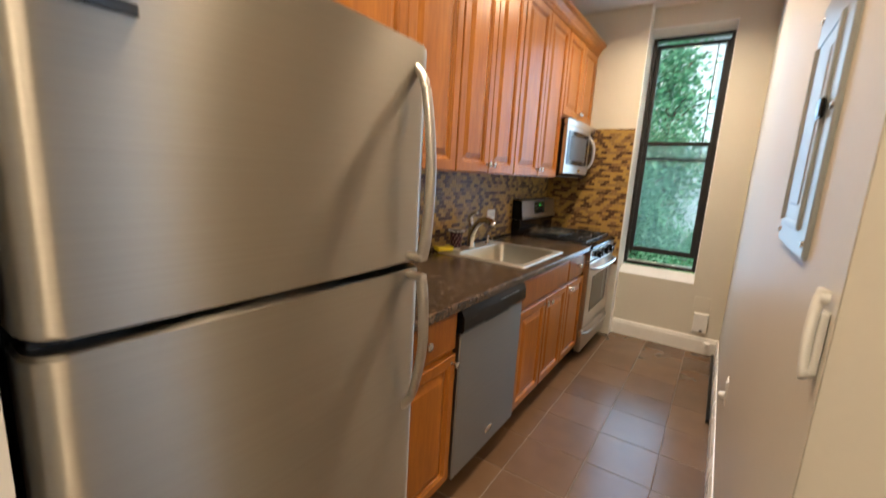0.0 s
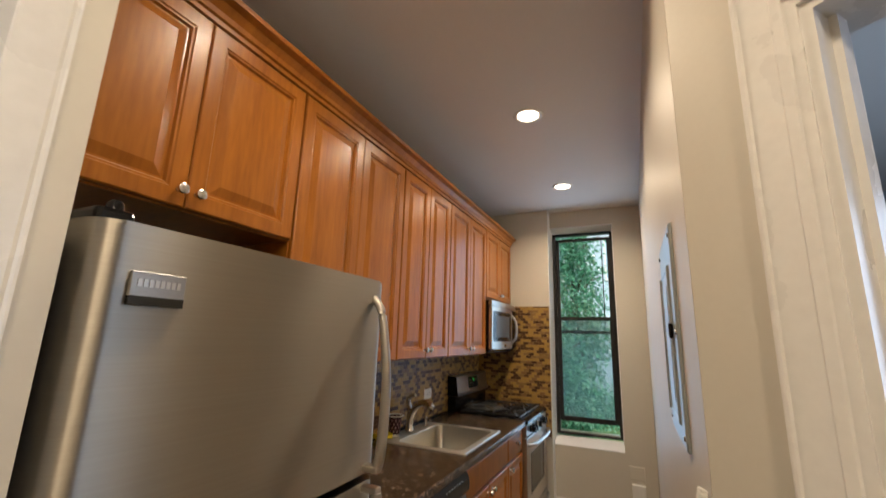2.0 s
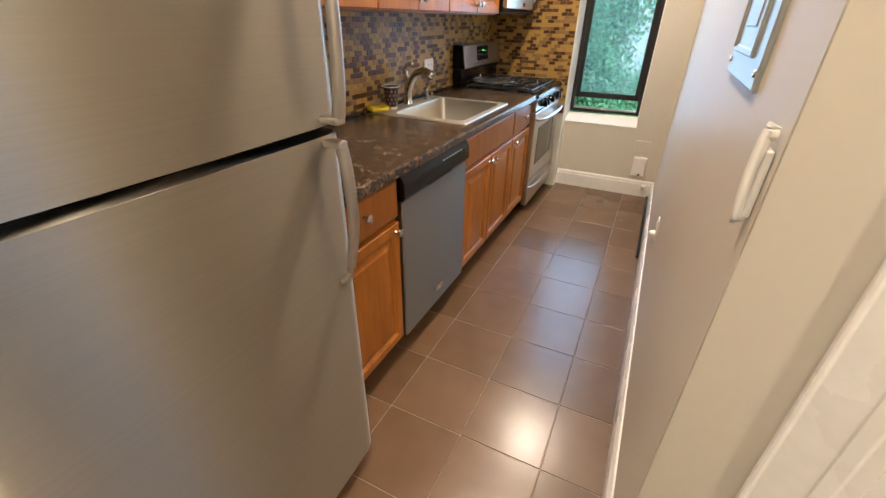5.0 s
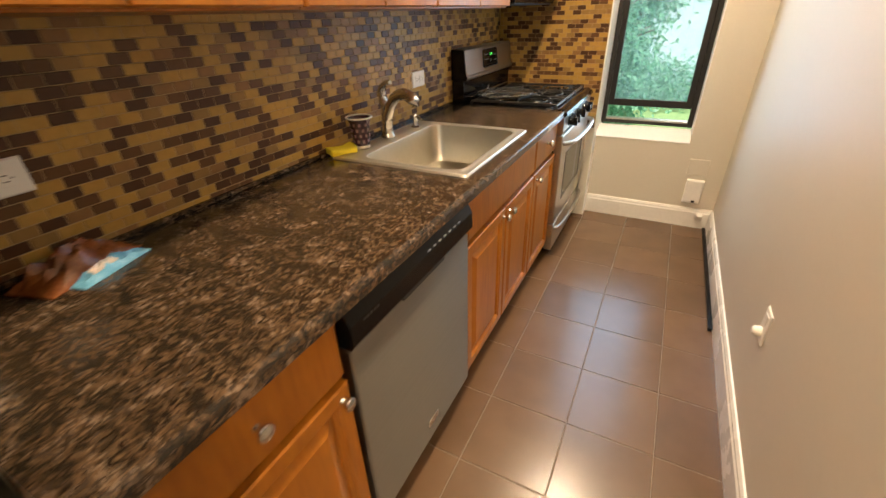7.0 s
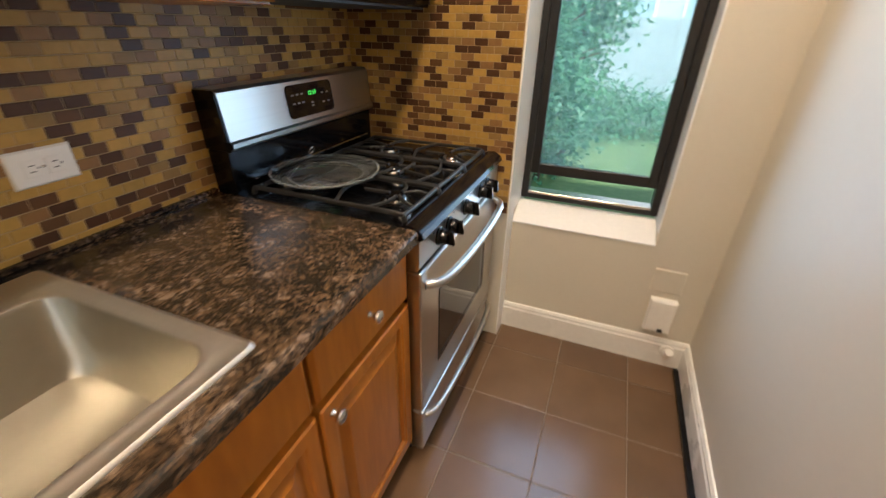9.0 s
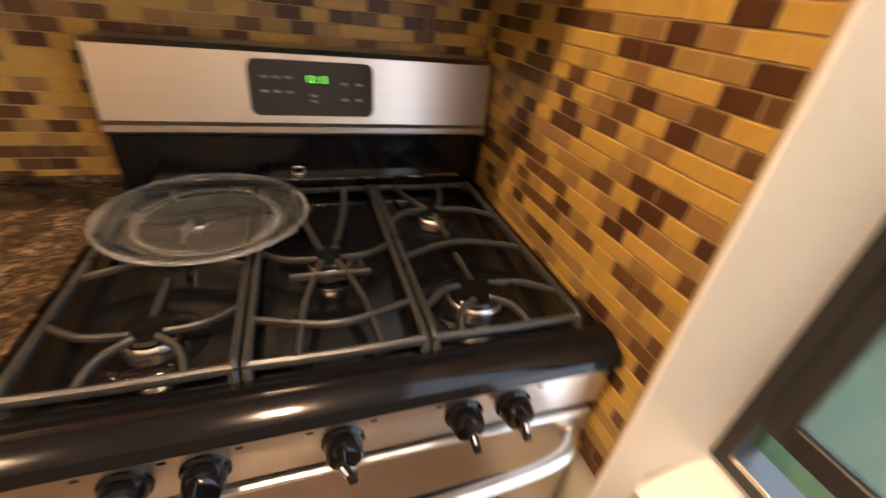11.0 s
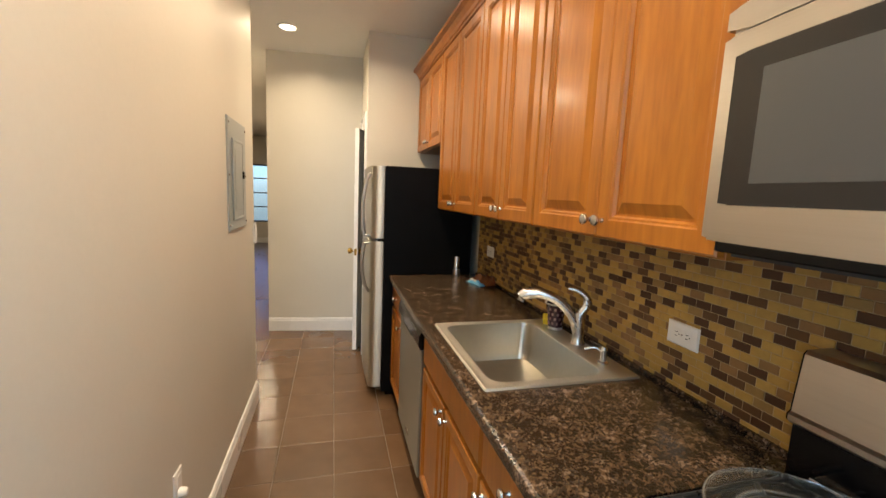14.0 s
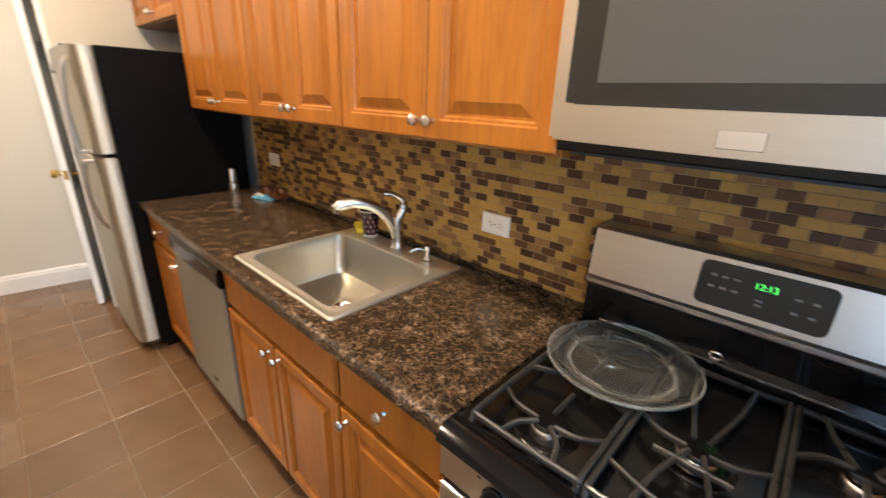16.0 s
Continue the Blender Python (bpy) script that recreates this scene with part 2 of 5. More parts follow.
# the cool cast of the daylight is put into both panes' tints
M_GLASS = hazed_glass("hazy window glass", (0.84, 0.98, 0.98), 0.12, 0.30)
M_GLASS_UP = hazed_glass("clean window glass", (0.90, 1.0, 0.98), 0.0, 0.05)
M_DISH = glass("clear plate glass", (0.96, 0.99, 0.96))
M_DISH.node_tree.nodes["Principled BSDF"].inputs["Transmission Weight"].default_value = 0.982
M_DISH.node_tree.nodes["Principled BSDF"].inputs["IOR"].default_value = 1.33
# glint put into the colour: whiter, less clear glass for the plate's rims
M_RIMGLINT = glass("rim glint glass", (0.93, 0.98, 0.95), 0.06)
M_RIMGLINT.node_tree.nodes["Principled BSDF"].inputs["Transmission Weight"].default_value = 0.88
for tile in (M_MOSAIC, M_MOSAIC_I):
    tile.node_tree.nodes["Principled BSDF"].inputs["Specular IOR Level"].default_value = 0.32
M_ROOMWALL = textured("pale blue wall paint", (0.50, 0.53, 0.58), (0.56, 0.59, 0.64), 1.5, 0.5, 0.08, 0.1, fine=60)
M_PLANK = textured("dark floorboards", (0.10, 0.055, 0.035), (0.19, 0.11, 0.07), 4, 0.3, 0.08, 0.1, (6, 0.5, 1), fine=5)
M_YELLOW = textured("yellow sponge", (0.75, 0.60, 0.03), (0.85, 0.72, 0.06), 60, 0.85, 0.05, 0.6)
M_MUG = plain("dark plum glaze", (0.035, 0.012, 0.02), 0.25)
M_MUGP = plain("plum print", (0.20, 0.10, 0.11), 0.4)
M_MUGW = plain("cream glaze", (0.62, 0.58, 0.52), 0.3)
M_BAG = textured("brown foil wrapper", (0.13, 0.035, 0.012), (0.30, 0.10, 0.03), 25, 0.22, 0.08, 0.5)
M_BLUE = textured("blue foil wrapper", (0.08, 0.36, 0.60), (0.22, 0.52, 0.72), 40, 0.25, 0.08, 0.4)
# daylight put into the leaf tones: paler than real foliage
M_LEAF = pieces_material("sunlit leaf green", [(0.0, (0.11, 0.34, 0.19)), (0.4, (0.19, 0.46, 0.28)), (0.75, (0.30, 0.57, 0.40))], 0.45, 3, True)
M_BARK = textured("bark", (0.05, 0.035, 0.025), (0.12, 0.09, 0.06), 12, 0.9, 0.05, 0.6, (1, 1, 0.3))
M_GRASS = textured("grassy ground", (0.09, 0.19, 0.07), (0.20, 0.29, 0.13), 1.6, 0.9, 0.05, 0.5)
M_BRICK = textured("far house siding", (0.46, 0.55, 0.64), (0.56, 0.65, 0.74), 3, 0.7, 0.1, 0.2)
M_FENCE = textured("weathered fence boards", (0.30, 0.38, 0.44), (0.42, 0.50, 0.56), 8, 0.8, 0.1, 0.3, (3, 3, 0.3))

# ---- mesh helpers ----


def link_mesh(name, bm, mat, smooth=False):
    me = bpy.data.meshes.new(name)
    bmesh.ops.recalc_face_normals(bm, faces=bm.faces)
    bm.to_mesh(me)
    bm.free()
    for m in (mat if isinstance(mat, (list, tuple)) else [mat]):
        me.materials.append(m)
    if smooth:
        me.polygons.foreach_set("use_smooth", [True] * len(me.polygons))
        me.set_sharp_from_angle(angle=radians(40))
    return new(name, me)


def part(name, bm, mat, parent, label="", smooth=False):
    """One mesh under a thing. Its points are given in the world."""
    ob = link_mesh(name, bm, mat, smooth)
    return adopt(ob, parent, label)


def adopt(ob, parent, label=""):
    ob.parent = parent
    w = Matrix.Identity(4)
    p = parent
    while p:
        w = p.matrix_parent_inverse @ p.matrix_basis @ w
        p = p.parent
    ob.matrix_parent_inverse = w.inverted()
    if label:
        ob["label"] = label
    return ob


def thing(name, at, label, category, group="", kind=""):
    ob = new(name)
    ob.empty_display_size = 0.05
    ob.matrix_basis = Matrix.Translation(at)
    return tagged(ob, label, category, group, kind)


def solid(name, bm, mat, label, category, group="", kind="", smooth=False):
    return tagged(link_mesh(name, bm, mat, smooth), label, category, group, kind)


def box(x0, x1, y0, y1, z0, z1, bevel=0.0, seg=2, bm=None):
    one = bmesh.new()
    bmesh.ops.create_cube(one, size=1, matrix=Matrix.Translation(((x0 + x1) / 2, (y0 + y1) / 2, (z0 + z1) / 2)) @ Matrix.Diagonal((x1 - x0, y1 - y0, z1 - z0, 1)))
    if bevel:
        bmesh.ops.bevel(one, geom=one.edges[:], offset=bevel, segments=seg, profile=0.5, affect="EDGES")
    if bm is None:
        return one
    return merge(bm, one)


def merge(bm, one, m=None):
    me = bpy.data.meshes.new("tmp")
    one.to_mesh(me)
    one.free()
    if m is not None:
        me.transform(m)
    bm.from_mesh(me)
    bpy.data.meshes.remove(me)
    return bm


def moved(bm, m):
    bmesh.ops.transform(bm, matrix=m, verts=bm.verts)
    return bm


def lathe(profile, steps=32, m=None):
    """A turned shape round z from (radius, height) pairs."""
    bm = bmesh.new()
    rings = []
    for r, z in profile:
        if r < 1e-6:
            rings.append([bm.verts.new((0, 0, z))] * steps)
        else:
            rings.append([bm.verts.new((r * math.cos(2 * math.pi * k / steps), r * math.sin(2 * math.pi * k / steps), z)) for k in range(steps)])
    for a, b in zip(rings, rings[1:]):
        for k in range(steps):
            q = []
            for v in (a[k], a[(k + 1) % steps], b[(k + 1) % steps], b[k]):
                if v not in q:
                    q.append(v)
            if len(q) > 2:
                bm.faces.new(q)
    if m is not None:
        moved(bm, m)
    return bm


def tube(points, radius, steps=10, bm=None, flat=1.0):
    """A round bar along points; radius may be a list."""
    bm = bm or bmesh.new()
    pts = [Vector(p) for p in points]
    rings = []
    up = Vector((0, 0, 1))
    for k, p in enumerate(pts):
        d = (pts[min(k + 1, len(pts) - 1)] - pts[max(k - 1, 0)]).normalized()
        ref = up if abs(d.dot(up)) < 0.95 else Vector((0, 1, 0))
        a = d.cross(ref).normalized()
        b = d.cross(a).normalized()
        r = radius[k] if isinstance(radius, (list, tuple)) else radius
        rings.append([bm.verts.new(p + a * r * math.cos(2 * math.pi * j / steps) + b * r * flat * math.sin(2 * math.pi * j / steps)) for j in range(steps)])
    for a, b in zip(rings, rings[1:]):
        for j in range(steps):
            bm.faces.new((a[j], a[(j + 1) % steps], b[(j + 1) % steps], b[j]))
    bm.faces.new(rings[0][::-1])
    bm.faces.new(rings[-1])
    return bm


def curve_points(ctrl, n=24):
    """Points on a smooth curve through the control points."""
    c = [Vector(p) for p in ctrl]
    out = []
    for k in range(len(c) - 1):
        p0, p1, p2, p3 = c[max(k - 1, 0)], c[k], c[k + 1], c[min(k + 2, len(c) - 1)]
        for j in range(n):
            t = j / n
            out.append(0.5 * (2 * p1 + (p2 - p0) * t + (2 * p0 - 5 * p1 + 4 * p2 - p3) * t * t + (3 * p1 - p0 - 3 * p2 + p3) * t ** 3))
    return out + [c[-1]]


def rings_face(y0, y1, z0, z1, rings, xback):
    """A panel that faces +x: nested rectangles of (inset, x), closed at the back."""
    bm = bmesh.new()
    loops = []
    for inset, x in [(0.0, xback)] + rings:
        a, b, c, d = y0 + inset, y1 - inset, z0 + inset, z1 - inset
        loops.append([bm.verts.new(p) for p in ((x, a, c), (x, b, c), (x, b, d), (x, a, d))])
    for p, q in zip(loops, loops[1:]):
        for k in range(4):
            bm.faces.new((p[k], p[(k + 1) % 4], q[(k + 1) % 4], q[k]))
    bm.faces.new(loops[-1])
    bm.faces.new(loops[0][::-1])
    return bm


def raised_panel(y0, y1, z0, z1, x, stile=0.058, t=0.02):
    f = x + t
    return rings_face(y0, y1, z0, z1, [(0.0, f - 0.004), (0.004, f), (stile - 0.014, f), (stile - 0.010, f - 0.004), (stile - 0.005, f - 0.0045), (stile, f - 0.0125), (stile + 0.006, f - 0.0125), (stile + 0.034, f - 0.002)], x)


def prism(profile, y0, y1, axis="y"):
    """Extrudes a profile of (a, z) pairs: along y (a is x) or along x (a is y)."""
    bm = bmesh.new()
    mk = (lambda a, z, s: (a, s, z)) if axis == "y" else (lambda a, z, s: (s, a, z))
    p, q = [[bm.verts.new(mk(a, z, s)) for a, z in profile] for s in (y0, y1)]
    n = len(profile)
    for k in range(n):
        bm.faces.new((p[k], p[(k + 1) % n], q[(k + 1) % n], q[k]))
    bm.faces.new(p[::-1])
    bm.faces.new(q)
    return bm


def words(name, text, size, m, mat, parent, depth=0.0006):
    c = bpy.data.curves.new(name, "FONT")
    c.body, c.size, c.extrude, c.align_x, c.align_y = text, size, depth, "CENTER", "CENTER"
    tmp = bpy.data.objects.new(name, c)
    me = bpy.data.meshes.new_from_object(tmp)
    bpy.data.objects.remove(tmp)
    me.transform(m)
    me.materials.append(mat)
    return adopt(new(name, me), parent)


FACE_X = Matrix(((0, 0, 1, 0), (1, 0, 0, 0), (0, 1, 0, 0), (0, 0, 0, 1)))  # flat drawing (x, y) to a face that looks along +x

# ---- the shell ----
EW = 1.570       # east wall
NW = 4.15        # window wall
BO = 4.045       # furred-out tiled wall beside the range
WIN = (0.724, 1.324, 0.578, 2.65)
CORNER = Vector((EW, 0.89, 0))
flipx = Matrix(((-1, 0, 0, EW), (0, 1, 0, 0), (0, 0, 1, 0), (0, 0, 0, 1)))
DIAG = Vector((0.77, -0.64, 0)).normalized()
DM = Matrix(((DIAG.x, -DIAG.y, 0, CORNER.x), (DIAG.y, DIAG.x, 0, CORNER.y), (0, 0, 1, 0), (0, 0, 0, 1)))


def wall(name, boxes, label, mat=M_WALL, m=None):
    bm = bmesh.new()
    for b in boxes:
        box(*b, bm=bm)
    if m is not None:
        moved(bm, m)
    return solid(name, bm, mat, label, "wall", kind="structure")


wall("wall_west", [(-0.12, 0, 0.238, BO, 0, CEIL)], "cream painted wall behind the worktop")
wall("wall_north", [(-0.12, WIN[0], BO, 4.40, 0, CEIL), (WIN[1], 1.72, NW, 4.40, 0, CEIL), (WIN[0], WIN[1], NW, 4.40, 0, WIN[2]), (WIN[0], WIN[1], NW, 4.40, WIN[3], CEIL)], "cream painted wall round the tall window")
wall("wall_east", [(-0.12, 0, 0.90, NW, 0, CEIL)], "cream painted side wall of the galley kitchen", m=flipx)
wall("wall_stub", [(-0.12, 0.78, 0.10, 0.238, 0, CEIL), (0.66, 0.78, -0.52, 0.10, 2.08, CEIL)], "cream painted wall beside the fridge")
wall("wall_closet", [(-0.12, -0.02, -0.52, 0.10, 0, CEIL)], "plain closet back wall")
SKEW = Matrix(((1, 0, 0, 0), (-0.11, 1, 0, 0.097), (0, 0, 1, 0), (0, 0, 0, 1)))   # the end wall runs slightly askew
wall("wall_south", [(-0.12, 1.698, -0.66, -0.52, 0, CEIL)], "pale painted wall at the end of the kitchen", m=SKEW)
wall("wall_corridor_west", [(1.58, 1.70, -8.0, -0.66, 0, CEIL)], "cream corridor wall")
wall("wall_corridor_east", [(3.4, 3.52, -8.0, -0.5, 0, CEIL)], "cream corridor wall")
wall("wall_corridor_end", [(1.56, 2.70, -8.12, -8.0, 0, CEIL), (3.2, 3.52, -8.12, -8.0, 0, CEIL), (2.70, 3.2, -8.12, -8.0, 0, 0.56), (2.70, 3.2, -8.12, -8.0, 2.08, CEIL)], "cream corridor end wall with a window")
wall("wall_diagonal", [(0, 0.23, 0, 0.12, 0, CEIL), (0.98, 2.45, 0, 0.12, 0, CEIL), (0.23, 0.98, 0, 0.12, 2.08, CEIL)], "cream wall set at an angle round a doorway", m=DM)
wall("wall_room", [(4.5, 4.62, 0, 4.4, 0, CEIL), (1.66, 4.62, 4.4, 4.52, 0, CEIL), (2.74, 4.62, -0.12, 0, 0, CEIL)], "pale wall of the next room", M_ROOMWALL)
solid("ceiling", box(-0.12, 4.62, -8.12, 4.52, CEIL, CEIL + 0.1), M_CEIL, "matt white painted ceiling", "ceiling", kind="structure")

# ---- window ----
win = thing("window_1", ((WIN[0] + WIN[1]) / 2, 4.29, WIN[2]), "tall black-framed sash window, lower sash raised a little", "window", kind="structure")
x0, x1, z0, z1 = WIN[0], WIN[1], WIN[2], WIN[3]
part("window_sill", prism([(NW - 0.004, z0), (4.30, z0), (4.30, z0 + 0.062), (4.28, z0 + 0.060), (NW - 0.004, z0 + 0.006)], x0, x1, "x"), M_REVEAL, win, "white painted sloping sill")
part("return_face", box(x0, x0 + 0.006, BO - 0.002, NW - 0.0035, 0.0, z0 + 0.062), M_REVEAL, win, "white painted return beside the range")
part("return_face", box(x0, x0 + 0.006, BO - 0.002, NW - 0.0005, z1, CEIL - 0.001), M_REVEAL, win)
for nm, b in (("reveal_side", (x0, x0 + 0.006, BO - 0.002, 4.30, z0 + 0.062, z1)), ("reveal_side", (x1 - 0.006, x1, NW - 0.003, 4.30, z0 + 0.062, z1))):
    part(nm, box(*b), M_REVEAL, win)
part("reveal_head", prism([(NW - 0.003, z1 - 0.006), (4.30, z1 - 0.042), (4.30, z1), (NW - 0.003, z1)], x0 + 0.006, x1 - 0.006, "x"), M_REVEAL, win)


def frame_bars(y0, y1, xa, xb, za, zb, w, wb, wt, bm=None):
    bm = bm or bmesh.new()
    for b in ((xa, xa + w, y0, y1, za, zb), (xb - w, xb, y0, y1, za, zb), (xa + w, xb - w, y0, y1, za, za + wb), (xa + w, xb - w, y0, y1, zb - wt, zb)):
        box(*b, 0.003, 1, bm)
    return bm


fz0, fz1 = 0.652, 2.574
part("window_frame", frame_bars(4.285, 4.36, x0 + 0.006, x1 - 0.006, fz0, fz1 + 0.038, 0.03, 0.025, 0.022), M_FRAME, win, "black aluminium frame")
MEET = 1.632
low = part("lower_sash", frame_bars(4.29, 4.315, x0 + 0.036, x1 - 0.036, fz0 + 0.12, MEET + 0.125, 0.036, 0.045, 0.034), M_FRAME, win)
upp = part("upper_sash", frame_bars(4.322, 4.347, x0 + 0.036, x1 - 0.036, MEET - 0.04, fz1 - 0.01, 0.03, 0.034, 0.03), M_FRAME, win)
for sash, y, za, zb, pane_mat in ((low, 4.300, fz0 + 0.155, MEET + 0.095, M_GLASS), (upp, 4.332, MEET - 0.01, fz1 - 0.035, M_GLASS_UP)):
    g = part("pane", box(x0 + 0.065, x1 - 0.065, y, y + 0.004, za, zb), pane_mat, sash)
    g.visible_shadow = False
part("sash_bar", box(x1 - 0.12, x1 - 0.112, 4.325, 4.345, MEET, fz1 - 0.03), M_FRAME, upp)
part("bottom_track", box(x0 + 0.036, x1 - 0.036, 4.287, 4.35, fz0 + 0.022, fz0 + 0.034, 0.002, 1), M_STEEL_H, win, "bright metal track")

# window at the corridor's far end
far = thing("window_2", (2.95, -8.06, 0.56), "small blue-lit window at the corridor's far end", "window", kind="structure")
fb = frame_bars(-8.09, -8.03, 2.702, 3.198, 0.562, 2.078, 0.035, 0.04, 0.04)
for bz in (0.95, 1.32, 1.70):
    box(2.737, 3.163, -8.075, -8.045, bz, bz + 0.03, 0.002, 1, fb)
part("window_frame", fb, M_FRAME, far)
part("pane", box(2.737, 3.163, -8.063, -8.058, 0.602, 2.038), M_BLUEGLASS, far, "window pane tinted with the daylight's blue")

# ---- trim ----
BASEP = lambda a, s: [(a, 0), (a + s * 0.016, 0), (a + s * 0.016, 0.108), (a + s * 0.012, 0.116), (a + s * 0.012, 0.126), (a + s * 0.006, 0.138), (a, 0.140)]


def baseboard(name, bm, label="white painted baseboard with a moulded top"):
    return solid(name, bm, M_TRIM, label, "baseboard", kind="structure")


baseboard("baseboard_north", prism(BASEP(NW, -1), x0 + 0.006, EW - 0.001, "x"))
baseboard("baseboard_east", moved(prism(BASEP(0, 1), 0.89, NW - 0.016, "y"), flipx))
baseboard("baseboard_south", moved(prism(BASEP(-0.52, 1), 0.79, 1.698, "x"), SKEW))
baseboard("baseboard_corridor", prism(BASEP(-8.0, 1), 1.71, 3.4, "x"))
baseboard("baseboard_diagonal", moved(prism([(-a, z) for a, z in BASEP(0, 1)], 0.0, 0.132, "x"), DM))


def casing(name, u0, u1, top, m, label, w=0.095):
    """Moulded door trim round an opening, on the face v = 0 that looks along -v."""
    ob = thing(name, m @ Vector(((u0 + u1) / 2, 0, 0)), label, "door frame", kind="structure")
    prof = [(0, 0), (0, -0.017), (0.004, -0.019), (0.008, -0.019), (0.011, -0.0145), (0.058, -0.013), (0.061, -0.0155), (0.076, -0.015), (0.079, -0.0115), (w, -0.010), (w, 0)]
    for side in (-1, 1):
        bm = bmesh.new()
        a = u0 - w if side < 0 else u1 + w
        rows = []
        for z0_, slope in ((0, 0), (top + w, -1)):
            rows.append([bm.verts.new((a - side * o, v, z0_ + slope * o)) for o, v in prof])
        n_ = len(prof)
        for k in range(n_):
            bm.faces.new((rows[0][k], rows[0][(k + 1) % n_], rows[1][(k + 1) % n_], rows[1][k]))
        part("side_casing", moved(bm, m), M_TRIM, ob)
        part("jamb", moved(box(*((u0 - 0.001, u0 + 0.018) if side < 0 else (u1 - 0.018, u1 + 0.001)), -0.004, 0.124, 0, top), m), M_TRIM, ob)
        part("stop", moved(box(*((u0 + 0.018, u0 + 0.030) if side < 0 else (u1 - 0.030, u1 - 0.018)), 0.045, 0.08, 0, top - 0.018), m), M_TRIM, ob)
    bm = bmesh.new()
    rows = [[bm.verts.new((a + s * o, v, top + w - o)) for o, v in prof] for a, s in ((u0 - w, 1), (u1 + w, -1))]
    for k in range(len(prof)):
        bm.faces.new((rows[0][k], rows[0][(k + 1) % len(prof)], rows[1][(k + 1) % len(prof)], rows[1][k]))
    part("head_casing", moved(bm, m), M_TRIM, ob)
    part("head_jamb", moved(box(u0 + 0.018, u1 - 0.018, -0.004, 0.124, top - 0.018, top + 0.001), m), M_TRIM, ob)
    return ob


dw_frame = casing("door_frame_1", 0.23, 0.98, 2.08, DM, "cream moulded door casing with an old strike plate")
part("strike_plate", moved(box(0.248, 0.2495, 0.012, 0.038, 0.93, 1.0), DM), M_NICKEL, dw_frame)
CM = Matrix(((0, -1, 0, 0.78), (1, 0, 0, 0), (0, 0, 1, 0), (0, 0, 0, 1)))
casing("door_frame_2", -0.505, 0.10, 2.08, CM, "white moulded closet door casing")

# closet door, ajar
leaf = thing("door_1", (0.662, -0.482, 0.01), "grey-faced six-panel closet door standing ajar", "door", kind="structure")
LW, LH = 0.60, 2.03


def door_leaf():
    bm = box(-0.0345, -0.0005, 0, LW, 0, LH, 0.001, 1)
    for yy0, yy1 in ((0.09, LW / 2 - 0.045), (LW / 2 + 0.045, LW - 0.09)):
        for zz0, zz1 in ((0.2, 0.83), (0.99, 1.62), (1.72, 1.93)):
            for face in (1, -1):
                one = rings_face(yy0, yy1, zz0, zz1, [(0, 0.003), (0.006, 0.005), (0.014, 0.001), (0.03, 0.001), (0.05, 0.006)], -0.002)
                if face < 0:
                    moved(one, Matrix.Translation((-0.035, 0, 0)) @ Matrix.Diagonal((-1, 1, 1, 1)))
                merge(bm, one)
    return bm


# faces a darker grey than the trim, free edge in trim white
M_GREYDOOR = textured("grey door face", (0.24, 0.24, 0.22), (0.32, 0.32, 0.295), 4, 0.4, 0.08, 0.1, fine=12)
LM = pose(0.662, -0.482, 0.01, 0, 0, -20.5)
part("door_panel", moved(door_leaf(), LM), M_GREYDOOR, leaf)
part("door_edge", moved(box(-0.0355, 0.0005, LW, LW + 0.004, 0, LH, 0.001, 1), LM), M_TRIM, leaf, "white door edge")
part("latch_plate", moved(box(-0.029, -0.006, LW + 0.0038, LW + 0.0052, 0.90, 0.96), LM), M_BRASS, leaf)
for s in (1, -1):
    k = lathe([(0.030, 0), (0.030, 0.005), (0.014, 0.009), (0.010, 0.034), (0.022, 0.040), (0.029, 0.054), (0.027, 0.068), (0.014, 0.076), (0, 0.077)], 24)
    moved(k, LM @ Matrix.Translation((0 if s > 0 else -0.035, LW - 0.065, 0.93)) @ pose(0, 0, 0, 0, 90 * s, 0))
    part("door_knob", k, M_BRASS, leaf, "polished brass knob", True)
for hz in (0.2, 1.0, 1.8):
    part("hinge", moved(tube([(0.004, -0.005, hz), (0.004, -0.005, hz + 0.09)], 0.006, 8), LM), M_BRASS, leaf)

# ---- base cabinets ----
CT = 0.915
CX = 0.622       # cabinet front
KNOB = [(0.0075, 0), (0.0075, 0.003), (0.005, 0.006), (0.005, 0.014), (0.012, 0.018), (0.0155, 0.024), (0.0145, 0.029), (0.008, 0.0325), (0, 0.033)]
knob_mesh = None


def knob(parent, x, y, z):
    global knob_mesh
    if knob_mesh is None:
        t = link_mesh("knob", lathe(KNOB, 20, pose(0, 0, 0, 0, 90, 0)), M_NICKEL, True)
        knob_mesh = t.data
        bpy.data.objects.remove(t)
    ob = new("knob", knob_mesh)
    ob.location = (x, y, z)
    adopt(ob, parent, "brushed nickel round knob")
    return ob


